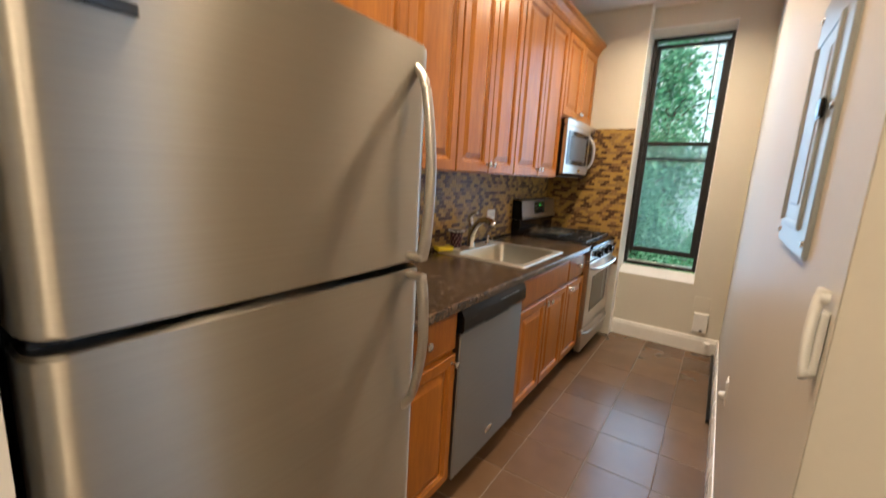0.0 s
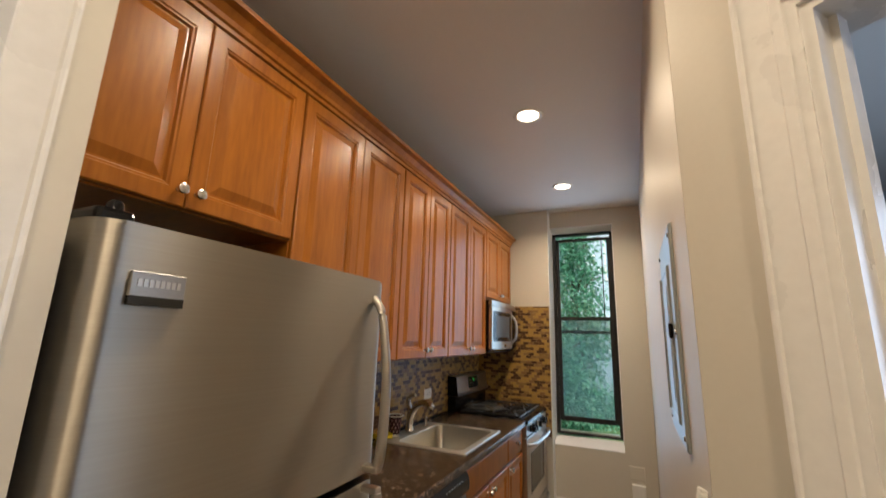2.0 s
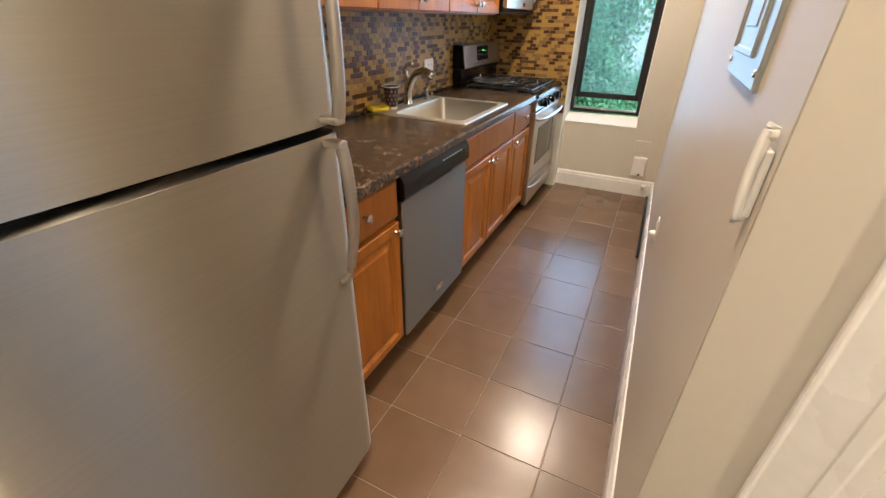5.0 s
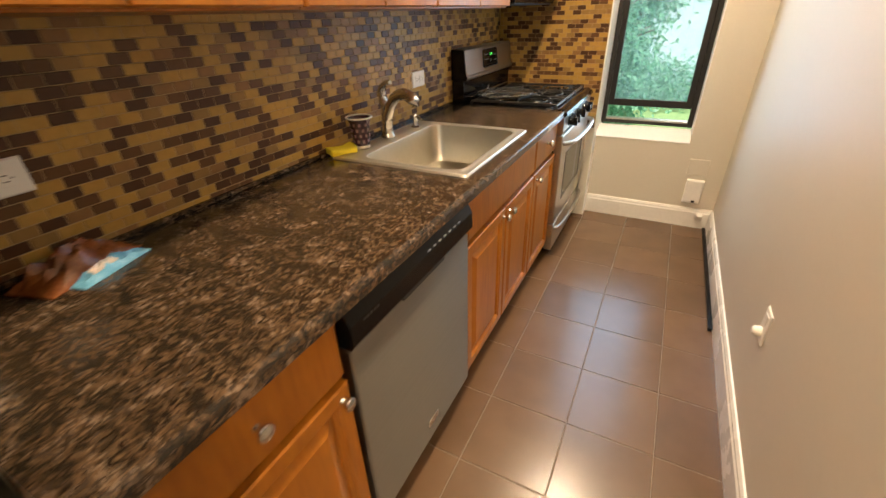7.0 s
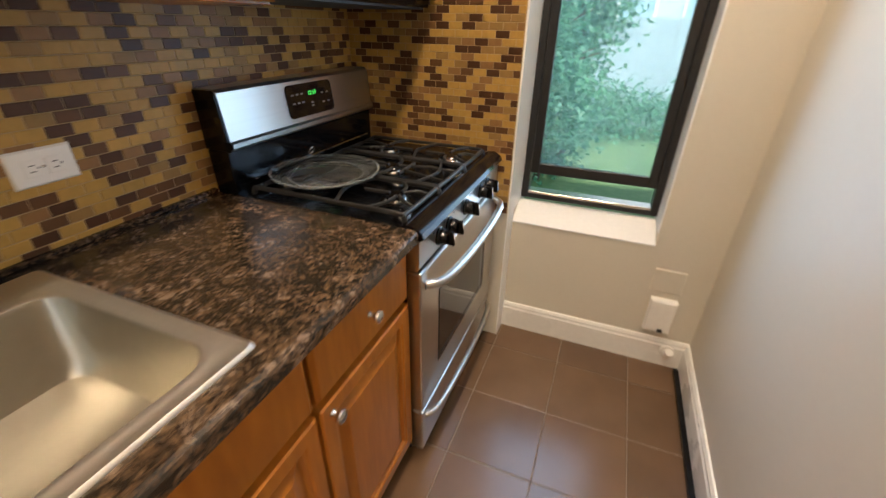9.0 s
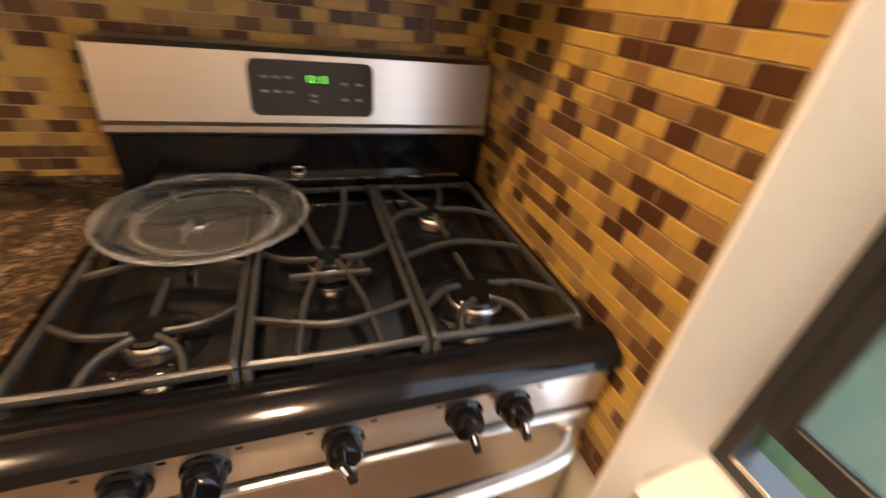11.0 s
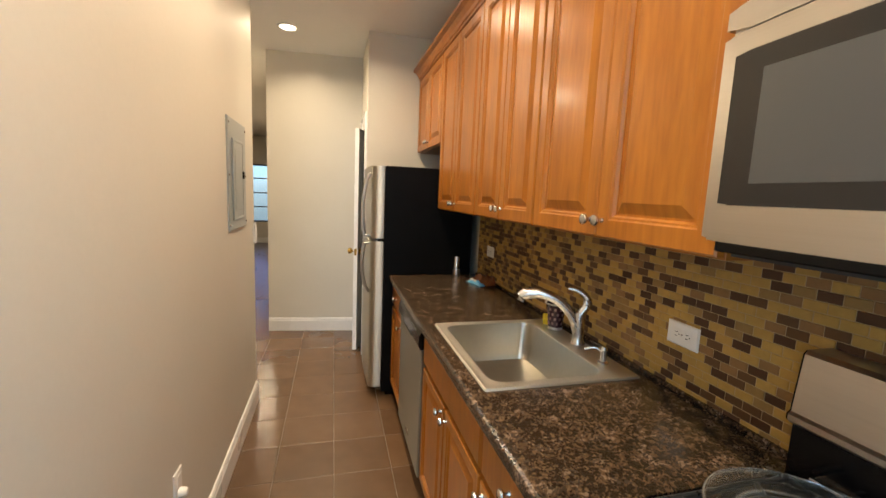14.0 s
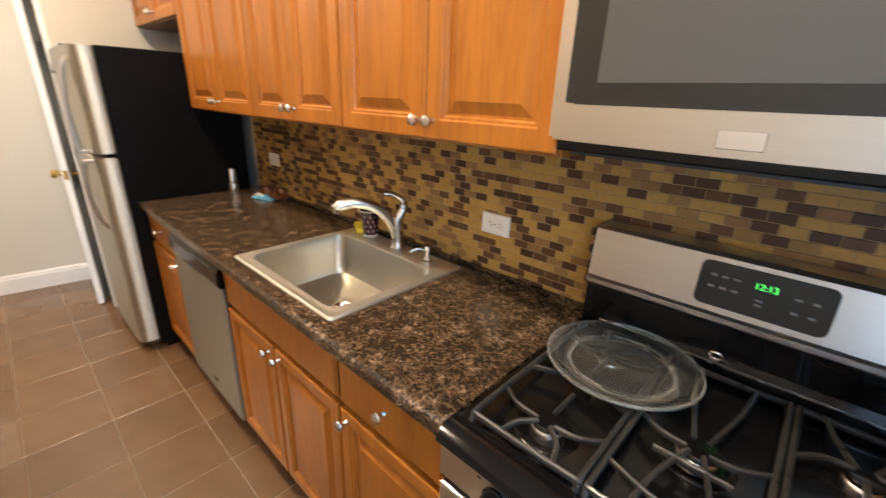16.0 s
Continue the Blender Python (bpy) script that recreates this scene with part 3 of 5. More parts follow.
def base_unit(y0, y1, doors, drawer, knob_side, label):
    ob = thing("base_cabinet", (0.3, (y0 + y1) / 2, 0), label, "cabinet", "base cabinets")
    part("body", box(0.01, CX, y0 + 0.001, y1 - 0.001, 0.105, 0.875 if drawer else 0.70), M_WOOD, ob)
    if not drawer:
        part("front_rail", box(CX - 0.018, CX, y0 + 0.001, y1 - 0.001, 0.7005, 0.875), M_WOOD, ob)
    # toe kicks use a darker wood tone than the bodies
    part("toe_kick", box(0.05, CX - 0.075, y0 + 0.001, y1 - 0.001, 0.0, 0.104), M_WOOD_TOE, ob)
    w = (y1 - y0) / doors
    top = 0.69
    for k in range(doors):
        a, b = y0 + k * w + 0.006, y0 + (k + 1) * w - 0.006
        d = part("door", raised_panel(a, b, 0.125, top, CX + 0.001, 0.052), M_WOOD, ob)
        ky = (b - 0.03 if k == 0 else a + 0.03) if doors == 2 else (a + 0.03 if knob_side < 0 else b - 0.03)
        knob(d, CX + 0.021, ky, top - 0.03)
    f = part("drawer_front" if drawer else "false_front", rings_face(y0 + 0.006, y1 - 0.006, 0.71, 0.862, [(0, CX + 0.013), (0.010, CX + 0.021), (0.012, CX + 0.021)], CX + 0.001), M_WOOD, ob)
    if drawer:
        knob(f, CX + 0.021, (y0 + y1) / 2, 0.795)
    return ob


Y_RANGE = 3.272
B = [1.02, 1.47, 2.085, 2.865, Y_RANGE - 0.004]
base_unit(B[0] + 0.005, B[1], 1, True, 1, "honey-stained maple base cabinet beside the dishwasher")
base_unit(B[2], B[3], 2, False, 0, "honey-stained maple sink cabinet with two doors")
base_unit(B[3], B[4], 1, True, -1, "honey-stained maple base cabinet beside the range")

# ---- dishwasher ----
dw = thing("dishwasher", (0.3, (B[1] + B[2]) / 2, 0), "stainless steel dishwasher with a black control strip", "dishwasher")
part("body", box(0.04, CX - 0.02, B[1] + 0.006, B[2] - 0.006, 0.1, 0.87), M_BLACK, dw)
part("toe_panel", box(0.10, CX - 0.06, B[1] + 0.006, B[2] - 0.006, 0.0, 0.098), M_BLACK, dw)
part("door", box(CX - 0.02, CX + 0.03, B[1] + 0.007, B[2] - 0.007, 0.115, 0.765, 0.006), M_STEEL_DW, dw)
cp = prism([(CX - 0.02, 0.768), (CX + 0.034, 0.768), (CX + 0.044, 0.785), (CX + 0.042, 0.835), (CX + 0.026, 0.866), (CX - 0.02, 0.87)], B[1] + 0.006, B[2] - 0.006)
strip = part("control_strip", cp, M_BLACK, dw, "curved black control strip")
part("handle_recess", box(CX + 0.028, CX + 0.0435, B[1] + 0.2, B[2] - 0.2, 0.772, 0.778), M_SLOT, strip)
for k in range(7):
    part("button", box(CX + 0.036, CX + 0.0415, B[1] + 0.33 + 0.03 * k, B[1] + 0.345 + 0.03 * k, 0.838, 0.842, 0.001, 1), M_GREYMETAL, strip)
for k in range(5):
    part("vent_slot", box(CX + 0.037, CX + 0.0425, B[1] + 0.05 + 0.012 * k, B[1] + 0.055 + 0.012 * k, 0.805, 0.83), M_SLOT, strip)
part("badge", box(CX + 0.03, CX + 0.033, 1.76, 1.825, 0.18, 0.21, 0.001, 1), M_CHROME, dw, "small bright maker's badge")

# ---- worktop, with the sink's hole ----
SX0, SX1, SY0, SY1 = 0.056, 0.613, 2.150, 2.798
FRONT = 0.670


def worktop():
    bm = bmesh.new()
    ya, yb = B[0], B[4]
    for b in ((0.004, SX0 + 0.02, ya, yb), (SX1 - 0.02, FRONT - 0.012, ya, yb), (SX0 + 0.02, SX1 - 0.02, ya, SY0 + 0.02), (SX0 + 0.02, SX1 - 0.02, SY1 - 0.02, yb)):
        box(b[0], b[1], b[2], b[3], 0.877, CT, bm=bm)
    merge(bm, prism([(FRONT - 0.012, 0.877), (FRONT - 0.004, 0.877), (FRONT, 0.882), (FRONT, 0.906), (FRONT - 0.003, 0.912), (FRONT - 0.012, CT)], ya, yb))
    bmesh.ops.remove_doubles(bm, verts=bm.verts, dist=0.0002)
    return bm


wt = thing("worktop", (0.32, 2.1, 0.877), "dark brown speckled worktop over the base cabinets", "worktop")
part("slab", worktop(), M_GRANITE, wt)
# low strip in the worktop's colour where the slab meets the tiles
part("back_strip", box(0.004, 0.022, B[0], B[4], CT + 0.0002, CT + 0.013, 0.003, 1), M_GRANITE, wt)

# ---- sink ----
sink = thing("sink", ((SX0 + SX1) / 2, (SY0 + SY1) / 2, CT), "square stainless steel drop-in sink with one bowl", "sink")


def sink_shell():
    """Nested rounded rectangles from the rim down to the drain."""
    bm = bmesh.new()
    cx, cy = 0.366, (SY0 + SY1) / 2

    def loop(xa, xb, ya, yb, r, z, n=6):
        out = []
        for qx, qy, a0 in ((xb - r, yb - r, 0), (xa + r, yb - r, 90), (xa + r, ya + r, 180), (xb - r, ya + r, 270)):
            for k in range(n + 1):
                a = radians(a0 + 90 * k / n)
                out.append(bm.verts.new((qx + r * math.cos(a), qy + r * math.sin(a), z)))
        return out
    bx0, bx1, by0, by1 = SX0 + 0.112, SX1 - 0.042, SY0 + 0.042, SY1 - 0.042
    seq = [loop(SX0, SX1, SY0, SY1, 0.012, CT + 0.0005), loop(SX0 + 0.001, SX1 - 0.001, SY0 + 0.001, SY1 - 0.001, 0.012, CT + 0.004),
           loop(SX0 + 0.005, SX1 - 0.005, SY0 + 0.005, SY1 - 0.005, 0.012, CT + 0.0075), loop(SX0 + 0.010, SX1 - 0.010, SY0 + 0.010, SY1 - 0.010, 0.012, CT + 0.0065),
           loop(SX0 + 0.014, SX1 - 0.014, SY0 + 0.014, SY1 - 0.014, 0.012, CT + 0.0055), loop(bx0 - 0.014, bx1 + 0.014, by0 - 0.014, by1 + 0.014, 0.06, CT + 0.0055),
           loop(bx0 - 0.006, bx1 + 0.006, by0 - 0.006, by1 + 0.006, 0.055, CT + 0.0075), loop(bx0 - 0.002, bx1 + 0.002, by0 - 0.002, by1 + 0.002, 0.052, CT + 0.0055),
           loop(bx0, bx1, by0, by1, 0.05, CT - 0.003), loop(bx0 + 0.008, bx1 - 0.008, by0 + 0.008, by1 - 0.008, 0.05, CT - 0.13),
           loop(bx0 + 0.02, bx1 - 0.02, by0 + 0.02, by1 - 0.02, 0.05, CT - 0.16), loop(bx0 + 0.05, bx1 - 0.05, by0 + 0.05, by1 - 0.05, 0.05, CT - 0.174)]
    m_ = len(seq[0])
    for a, b in zip(seq, seq[1:]):
        for k in range(m_):
            bm.faces.new((a[k], a[(k + 1) % m_], b[(k + 1) % m_], b[k]))
    last = [bm.verts.new((cx + 0.045 * math.cos(2 * math.pi * k / m_ + 0.2), cy + 0.045 * math.sin(2 * math.pi * k / m_ + 0.2), CT - 0.180)) for k in range(m_)]
    for k in range(m_):
        bm.faces.new((seq[-1][k], seq[-1][(k + 1) % m_], last[(k + 1) % m_], last[k]))
    return bm


shell = sink_shell()
for f in shell.faces:
    f.material_index = 1 if min(v.co.z for v in f.verts) > CT + 0.0002 else 0
part("bowl", shell, [M_SINK, M_RIM_LIT], sink, smooth=True)
part("drain", lathe([(0.048, 0.004), (0.044, 0.007), (0.038, 0.003), (0.034, -0.006), (0.0, -0.008)], 32, pose(0.366, (SY0 + SY1) / 2, CT - 0.182)), M_CHROME, sink, "round chrome basket drain", True)
part("strainer", lathe([(0.024, -0.004), (0.022, 0.001), (0.006, 0.002), (0.006, 0.012), (0, 0.013)], 20, pose(0.366, (SY0 + SY1) / 2, CT - 0.184)), M_CHROME, sink, smooth=True)

# faucet
FX, FY, FZ = 0.094, 2.478, CT + 0.006
fau = thing("faucet", (FX, FY, FZ), "brushed nickel pull-out kitchen faucet with one lever", "faucet")
part("base", lathe([(0, 0), (0.030, 0), (0.030, 0.005), (0.025, 0.012), (0.0225, 0.03), (0.0215, 0.08), (0.0225, 0.115), (0.020, 0.130), (0.010, 0.138), (0, 0.139)], 28, pose(FX, FY, FZ)), M_NICKEL, fau, smooth=True)
spts = curve_points([(FX, FY, FZ + 0.03), (FX + 0.022, FY - 0.012, FZ + 0.105), (FX + 0.075, FY - 0.040, FZ + 0.168), (FX + 0.138, FY - 0.072, FZ + 0.192), (FX + 0.178, FY - 0.093, FZ + 0.188)], 8)
part("spout", tube(spts, [0.0195 + 0.003 * k / (len(spts) - 1) for k in range(len(spts))], 16), M_NICKEL, fau, smooth=True)
hd = Vector(spts[-1])
part("spray_head", tube([hd, hd + Vector((0.018, -0.010, -0.004)), hd + Vector((0.029, -0.016, -0.014)), hd + Vector((0.033, -0.018, -0.032))], [0.022, 0.024, 0.022, 0.017], 16), M_NICKEL, fau, smooth=True)
lpts = curve_points([(FX - 0.002, FY + 0.004, FZ + 0.125), (FX - 0.022, FY + 0.012, FZ + 0.165), (FX - 0.014, FY + 0.008, FZ + 0.198), (FX + 0.018, FY - 0.008, FZ + 0.220), (FX + 0.048, FY - 0.022, FZ + 0.224)], 8)
part("lever", tube(lpts, [0.0225 - 0.0125 * k / (len(lpts) - 1) for k in range(len(lpts))], 14, flat=0.8), M_NICKEL, fau, smooth=True)
soap = thing("soap_dispenser", (0.115, 2.672, FZ), "small brushed nickel soap pump on the sink's rim", "soap dispenser")
part("collar", lathe([(0, 0), (0.02, 0), (0.02, 0.004), (0.012, 0.008), (0.011, 0.045), (0.013, 0.05), (0.009, 0.06), (0, 0.061)], 20, pose(0.115, 2.672, FZ)), M_NICKEL, soap, smooth=True)
part("nozzle", tube(curve_points([(0.115, 2.672, FZ + 0.045), (0.145, 2.652, FZ + 0.052), (0.170, 2.637, FZ + 0.042)], 6), 0.006, 10), M_NICKEL, soap, smooth=True)

# ---- wall cabinets and crown ----
UX = 0.325
UB = [0.252, 1.06, 1.845, 2.498, Y_RANGE - 0.004, 4.034]


def wall_unit(y0, y1, z0, z1, label, name="wall_cabinet"):
    ob = thing(name, (0.16, (y0 + y1) / 2, z0), label, "cabinet", "wall cabinets")
    part("body", box(0.004, UX, y0 + 0.001, y1 - 0.001, z0, z1, 0.001, 1), M_WOOD, ob)
    mid = (y0 + y1) / 2
    for a, b, ky in ((y0 + 0.005, mid - 0.0015, -1), (mid + 0.0015, y1 - 0.005, 1)):
        d = part("door", raised_panel(a, b, z0 + 0.006, z1 - 0.012, UX + 0.001, 0.062), M_WOOD, ob)
        knob(d, UX + 0.021, mid + ky * 0.026, z0 + 0.052)
    return ob


UT = 2.455
wall_unit(UB[0], UB[1], 1.843, UT, "honey-stained maple cabinet over the fridge")
for k in (1, 2, 3):
    wall_unit(UB[k], UB[k + 1], 1.392, UT, "tall honey-stained maple wall cabinet with two raised-panel doors")
wall_unit(UB[4] + 0.002, UB[5], 1.855, UT, "honey-stained maple cabinet over the microwave")
CROWN = [(0.30, UT - 0.006), (UX + 0.023, UT - 0.006), (UX + 0.023, UT + 0.01), (UX + 0.032, UT + 0.014), (UX + 0.036, UT + 0.03), (UX + 0.055, UT + 0.052), (UX + 0.078, UT + 0.062), (UX + 0.078, UT + 0.08), (0.30, UT + 0.08)]
crown = prism(CROWN, UB[0], BO - 0.001)
solid("crown_moulding", crown, M_WOOD, "honey-stained crown moulding along the wall cabinets", "moulding", kind="structure")

# ---- fridge ----
FY0, FY1, FBX, FDX = 0.256, 1.003, 0.705, 0.800
SPLIT = 1.157
FTOP = 1.676
fr = thing("fridge", (0.4, (FY0 + FY1) / 2, 0), "stainless top-freezer fridge with black sides and curved handles", "fridge")
part("body", box(0.06, FBX, FY0, FY1, 0.03, FTOP, 0.006), M_BLACK_TEX, fr, "black textured cabinet")
part("plinth", box(0.12, FBX - 0.03, FY0 + 0.01, FY1 - 0.01, 0.0, 0.03), M_BLACK, fr)


def fridge_door(z0, z1):
    """A door whose front bows out gently and rounds off at the sides."""
    prof = []
    n = 96
    for k in range(n + 1):
        s = k / n
        y = FY0 + (FY1 - FY0) * s
        u = abs(2 * s - 1)
        edge = max(0.0, (u - 0.89) / 0.11)
        prof.append((FDX + 0.009 * (1 - u * u) - 0.042 * (1 - math.sqrt(1 - min(edge, 1.0) ** 2 * 0.97)), y))
    loop = [(FBX + 0.006, FY0)] + prof + [(FBX + 0.006, FY1)]
    bm = bmesh.new()
    lo, hi = [[bm.verts.new((x, y, z)) for x, y in loop] for z in (z0, z1)]
    m_ = len(loop)
    for k in range(m_):
        bm.faces.new((lo[k], lo[(k + 1) % m_], hi[(k + 1) % m_], hi[k]))
    caps = [bm.faces.new(lo[::-1]), bm.faces.new(hi)]
    bmesh.ops.bevel(bm, geom=list({e for c in caps for e in c.edges}), offset=0.005, segments=2, affect="EDGES")
    return bm


def bow_handle(parent, za, zb, zj):
    """A long bowed bar; zj is the end next to the split."""
    y = FY1 - 0.062
    mid = (za + zb) / 2
    pts = curve_points([(FDX - 0.002, y, zb), (FDX + 0.030, y, zb - 0.05 * (1 if zb > za else -1)), (FDX + 0.054, y, mid), (FDX + 0.051, y, za + 0.06 * (1 if zb > za else -1)), (FDX + 0.042, y, za)], 10)
    part("handle", tube(pts, [0.0105 + 0.004 * k / (len(pts) - 1) for k in range(len(pts))], 12), M_STEEL_H, parent, "long bowed steel handle", True)
    part("handle_foot", box(FDX - 0.01, FDX + 0.050, y - 0.014, y + 0.014, min(za, zj), max(za, zj), 0.005), M_STEEL_H, parent)


fd = part("freezer_door", fridge_door(SPLIT + 0.012, FTOP - 0.004), M_STEEL, fr, smooth=True)
rd = part("fridge_door", fridge_door(0.07, SPLIT - 0.008), M_STEEL, fr, smooth=True)
part("door_gasket", box(FBX + 0.001, FBX + 0.05, FY0 + 0.012, FY1 - 0.012, 0.08, FTOP - 0.02), M_BLACK, fr)
bow_handle(fd, SPLIT + 0.035, 1.622, SPLIT + 0.018)
bow_handle(rd, SPLIT - 0.03, 0.775, SPLIT - 0.014)
bd = part("badge", box(FDX + 0.004, FDX + 0.0105, 0.310, 0.391, 1.551, 1.601, 0.001, 1), M_PLATE, fd, "steel maker's plate with a dark lower band")
part("badge_band", box(FDX + 0.0035, FDX + 0.0112, 0.310, 0.391, 1.551, 1.565, 0.0005, 1), M_GLASSGREY, bd)
for k in range(8):
    part("letter_bar", box(FDX + 0.0105, FDX + 0.0118, 0.319 + 0.0082 * k, 0.3245 + 0.0082 * k, 1.579, 1.590), M_STEEL_H, bd)
part("hinge_cap", box(FBX - 0.07, FBX + 0.05, FY0 + 0.02, FY0 + 0.075, FTOP - 0.004, FTOP + 0.022, 0.008), M_BLACK, fr, "black hinge cover")
part("hinge_pin", lathe([(0, 0), (0.012, 0), (0.012, 0.012), (0.007, 0.018), (0, 0.018)], 14, pose(FBX + 0.035, FY0 + 0.05, FTOP + 0.018)), M_BLACK, fr, smooth=True)

# ---- gas range ----
RY0, RY1 = Y_RANGE, 4.028
RX = 0.658
rg = thing("gas_range", (0.33, (RY0 + RY1) / 2, 0), "stainless and black freestanding gas range with five burners", "range")
part("body", box(0.03, RX - 0.03, RY0 + 0.002, RY1 - 0.002, 0.06, 0.895), M_BLACK, rg)
for ya in (RY0 + 0.05, RY1 - 0.09):
    for xa in (0.08, RX - 0.12):
        part("foot", box(xa, xa + 0.04, ya, ya + 0.04, 0, 0.06), M_BLACK, rg)
part("cooktop", prism([(0.04, 0.895), (RX - 0.028, 0.895), (RX + 0.010, 0.880), (RX + 0.026, 0.890), (RX + 0.022, 0.906), (RX - 0.005, 0.921), (RX - 0.03, 0.921), (RX - 0.045, 0.912), (0.12, 0.912), (0.04, 0.93)], RY0, RY1), M_BLACK, rg, "glossy black cooktop with a rolled front edge", True)
# the front: manifold, door, drawer
ctrl = part("control_panel", prism([(RX - 0.03, 0.79), (RX + 0.004, 0.79), (RX + 0.012, 0.80), (RX + 0.012, 0.877), (RX - 0.03, 0.884)], RY0 + 0.002, RY1 - 0.002), M_STEEL_H, rg)
KY = [3.407, 3.484, 3.636, 3.797, 3.871]
KP = [(0, 0), (0.027, 0), (0.027, 0.004), (0.0235, 0.007), (0.0215, 0.024), (0.019, 0.029), (0, 0.030)]
for ky in KY:
    m_ = pose(RX + 0.012, ky, 0.838, 0, 90, 0)
    kb = part("burner_knob", lathe(KP, 28, m_), M_BLACK, ctrl, "black burner knob with a white pointer", True)
    tilt = Matrix.Translation((RX + 0.012, ky, 0.838)) @ pose(0, 0, 0, 18, 0, 0)
    part("grip", moved(box(0.02, 0.046, -0.006, 0.006, -0.027, 0.023, 0.003), tilt), M_BLACK, kb)
    part("pointer", moved(box(0.0455, 0.047, -0.0016, 0.0016, 0.0, 0.02), tilt), M_PLASTIC, kb)
    for q in (-1, 1):
        part("mark", box(RX + 0.0122, RX + 0.0130, ky + q * 0.038 - 0.004, ky + q * 0.038 + 0.004, 0.862, 0.866), M_SLOT, ctrl)
od = part("oven_door", box(RX - 0.03, RX + 0.016, RY0 + 0.004, RY1 - 0.004, 0.255, 0.783, 0.006), M_STEEL_H, rg)
part("oven_window", rings_face(RY0 + 0.13, RY1 - 0.13, 0.37, 0.66, [(0, RX + 0.0175), (0.003, RX + 0.0185), (0.02, RX + 0.0185), (0.026, RX + 0.0165)], RX + 0.01), M_GLASSBLK, od, "black oven door glass")


def bow_bar(z, mount_x, reach, parent, inset=0.05, r=0.011):
    ya, yb = RY0 + inset, RY1 - inset
    pts = curve_points([(mount_x, ya, z), (mount_x + reach * 0.75, ya + 0.07, z), (mount_x + reach, (ya + yb) / 2, z), (mount_x + reach * 0.75, yb - 0.07, z), (mount_x, yb, z)], 10)
    return part("handle", tube(pts, r, 12), M_STEEL_H, parent, "bowed steel handle", True)


bow_bar(0.735, RX + 0.014, 0.06, od, 0.03, 0.013)
dr = part("storage_drawer", box(RX - 0.03, RX + 0.016, RY0 + 0.004, RY1 - 0.004, 0.07, 0.247, 0.006), M_STEEL_H, rg)
bow_bar(0.215, RX + 0.012, 0.04, dr, 0.03, 0.011)
# backguard
bg = part("backguard", box(0.012, 0.088, RY0 + 0.001, RY1 - 0.001, 0.90, 1.04, 0.004), M_BLACK, rg, "black lower backguard")
st = prism([(0.012, 1.042), (0.101, 1.042), (0.110, 1.05), (0.110, 1.062), (0.102, 1.068), (0.089, 1.194), (0.080, 1.203), (0.012, 1.203)], RY0 + 0.005, RY1 - 0.005)
for ya in (RY0, RY1 - 0.0045):
    part("end_cap", prism([(0.010, 1.042), (0.098, 1.042), (0.107, 1.05), (0.107, 1.062), (0.099, 1.068), (0.086, 1.192), (0.078, 1.2), (0.010, 1.2)], ya, ya + 0.0045), M_BLACK, rg, "black end cap")
bp = part("backguard_face", st, M_STEEL_H, rg, "brushed steel backguard face")
part("vent_lip", box(0.08, 0.11, RY0 + 0.06, RY1 - 0.06, 0.945, 0.953, 0.002, 1), M_CHROME, bg)


def rounded_plate(hy, hz, r, xa, xb, n=6):
    """A flat plate facing +x with rounded corners."""
    bm = bmesh.new()
    loops = []
    for x, g in ((xa, 0), (xb - 0.001, 0), (xb, 0.001)):
        out = []
        for qy, qz, a0 in ((hy - r, hz - r, 0), (-hy + r, hz - r, 90), (-hy + r, -hz + r, 180), (hy - r, -hz + r, 270)):
            for k in range(n + 1):
                a = radians(a0 + 90 * k / n)
                out.append(bm.verts.new((x, qy + (r - g) * math.cos(a), qz + (r - g) * math.sin(a))))
        loops.append(out)
    for p, q in zip(loops, loops[1:]):
        for k in range(len(p)):
            bm.faces.new((p[k], p[(k + 1) % len(p)], q[(k + 1) % len(p)], q[k]))
    bm.faces.new(loops[-1])
    bm.faces.new(loops[0][::-1])
    return bm


slope = math.degrees(math.atan2(0.014, 0.12))
PM = Matrix.Translation((0.0955, 3.646, 1.133)) @ pose(0, 0, 0, 0, -slope, 0)
ds = part("display", moved(rounded_plate(0.118, 0.051, 0.016, -0.003, 0.0035), PM), M_GLASSBLK, rg, "black clock display with green digits")
words("clock_digits", "12:13", 0.019, PM @ Matrix.Translation((0.0042, 0.006, 0.018)) @ FACE_X, M_GREEN, ds)
for yy, zz in ((-0.09, 0.02), (-0.068, 0.02), (-0.046, 0.02), (-0.09, -0.006), (-0.068, -0.006), (-0.046, -0.006), (0.06, 0.012), (0.088, 0.012), (0.06, -0.018), (0.088, -0.018), (0.0, -0.012), (0.0, -0.022)):
    part("key", moved(box(0.0034, 0.0042, yy - 0.006, yy + 0.006, zz - 0.0025, zz + 0.0025), PM), M_GLASSGREY2, ds)

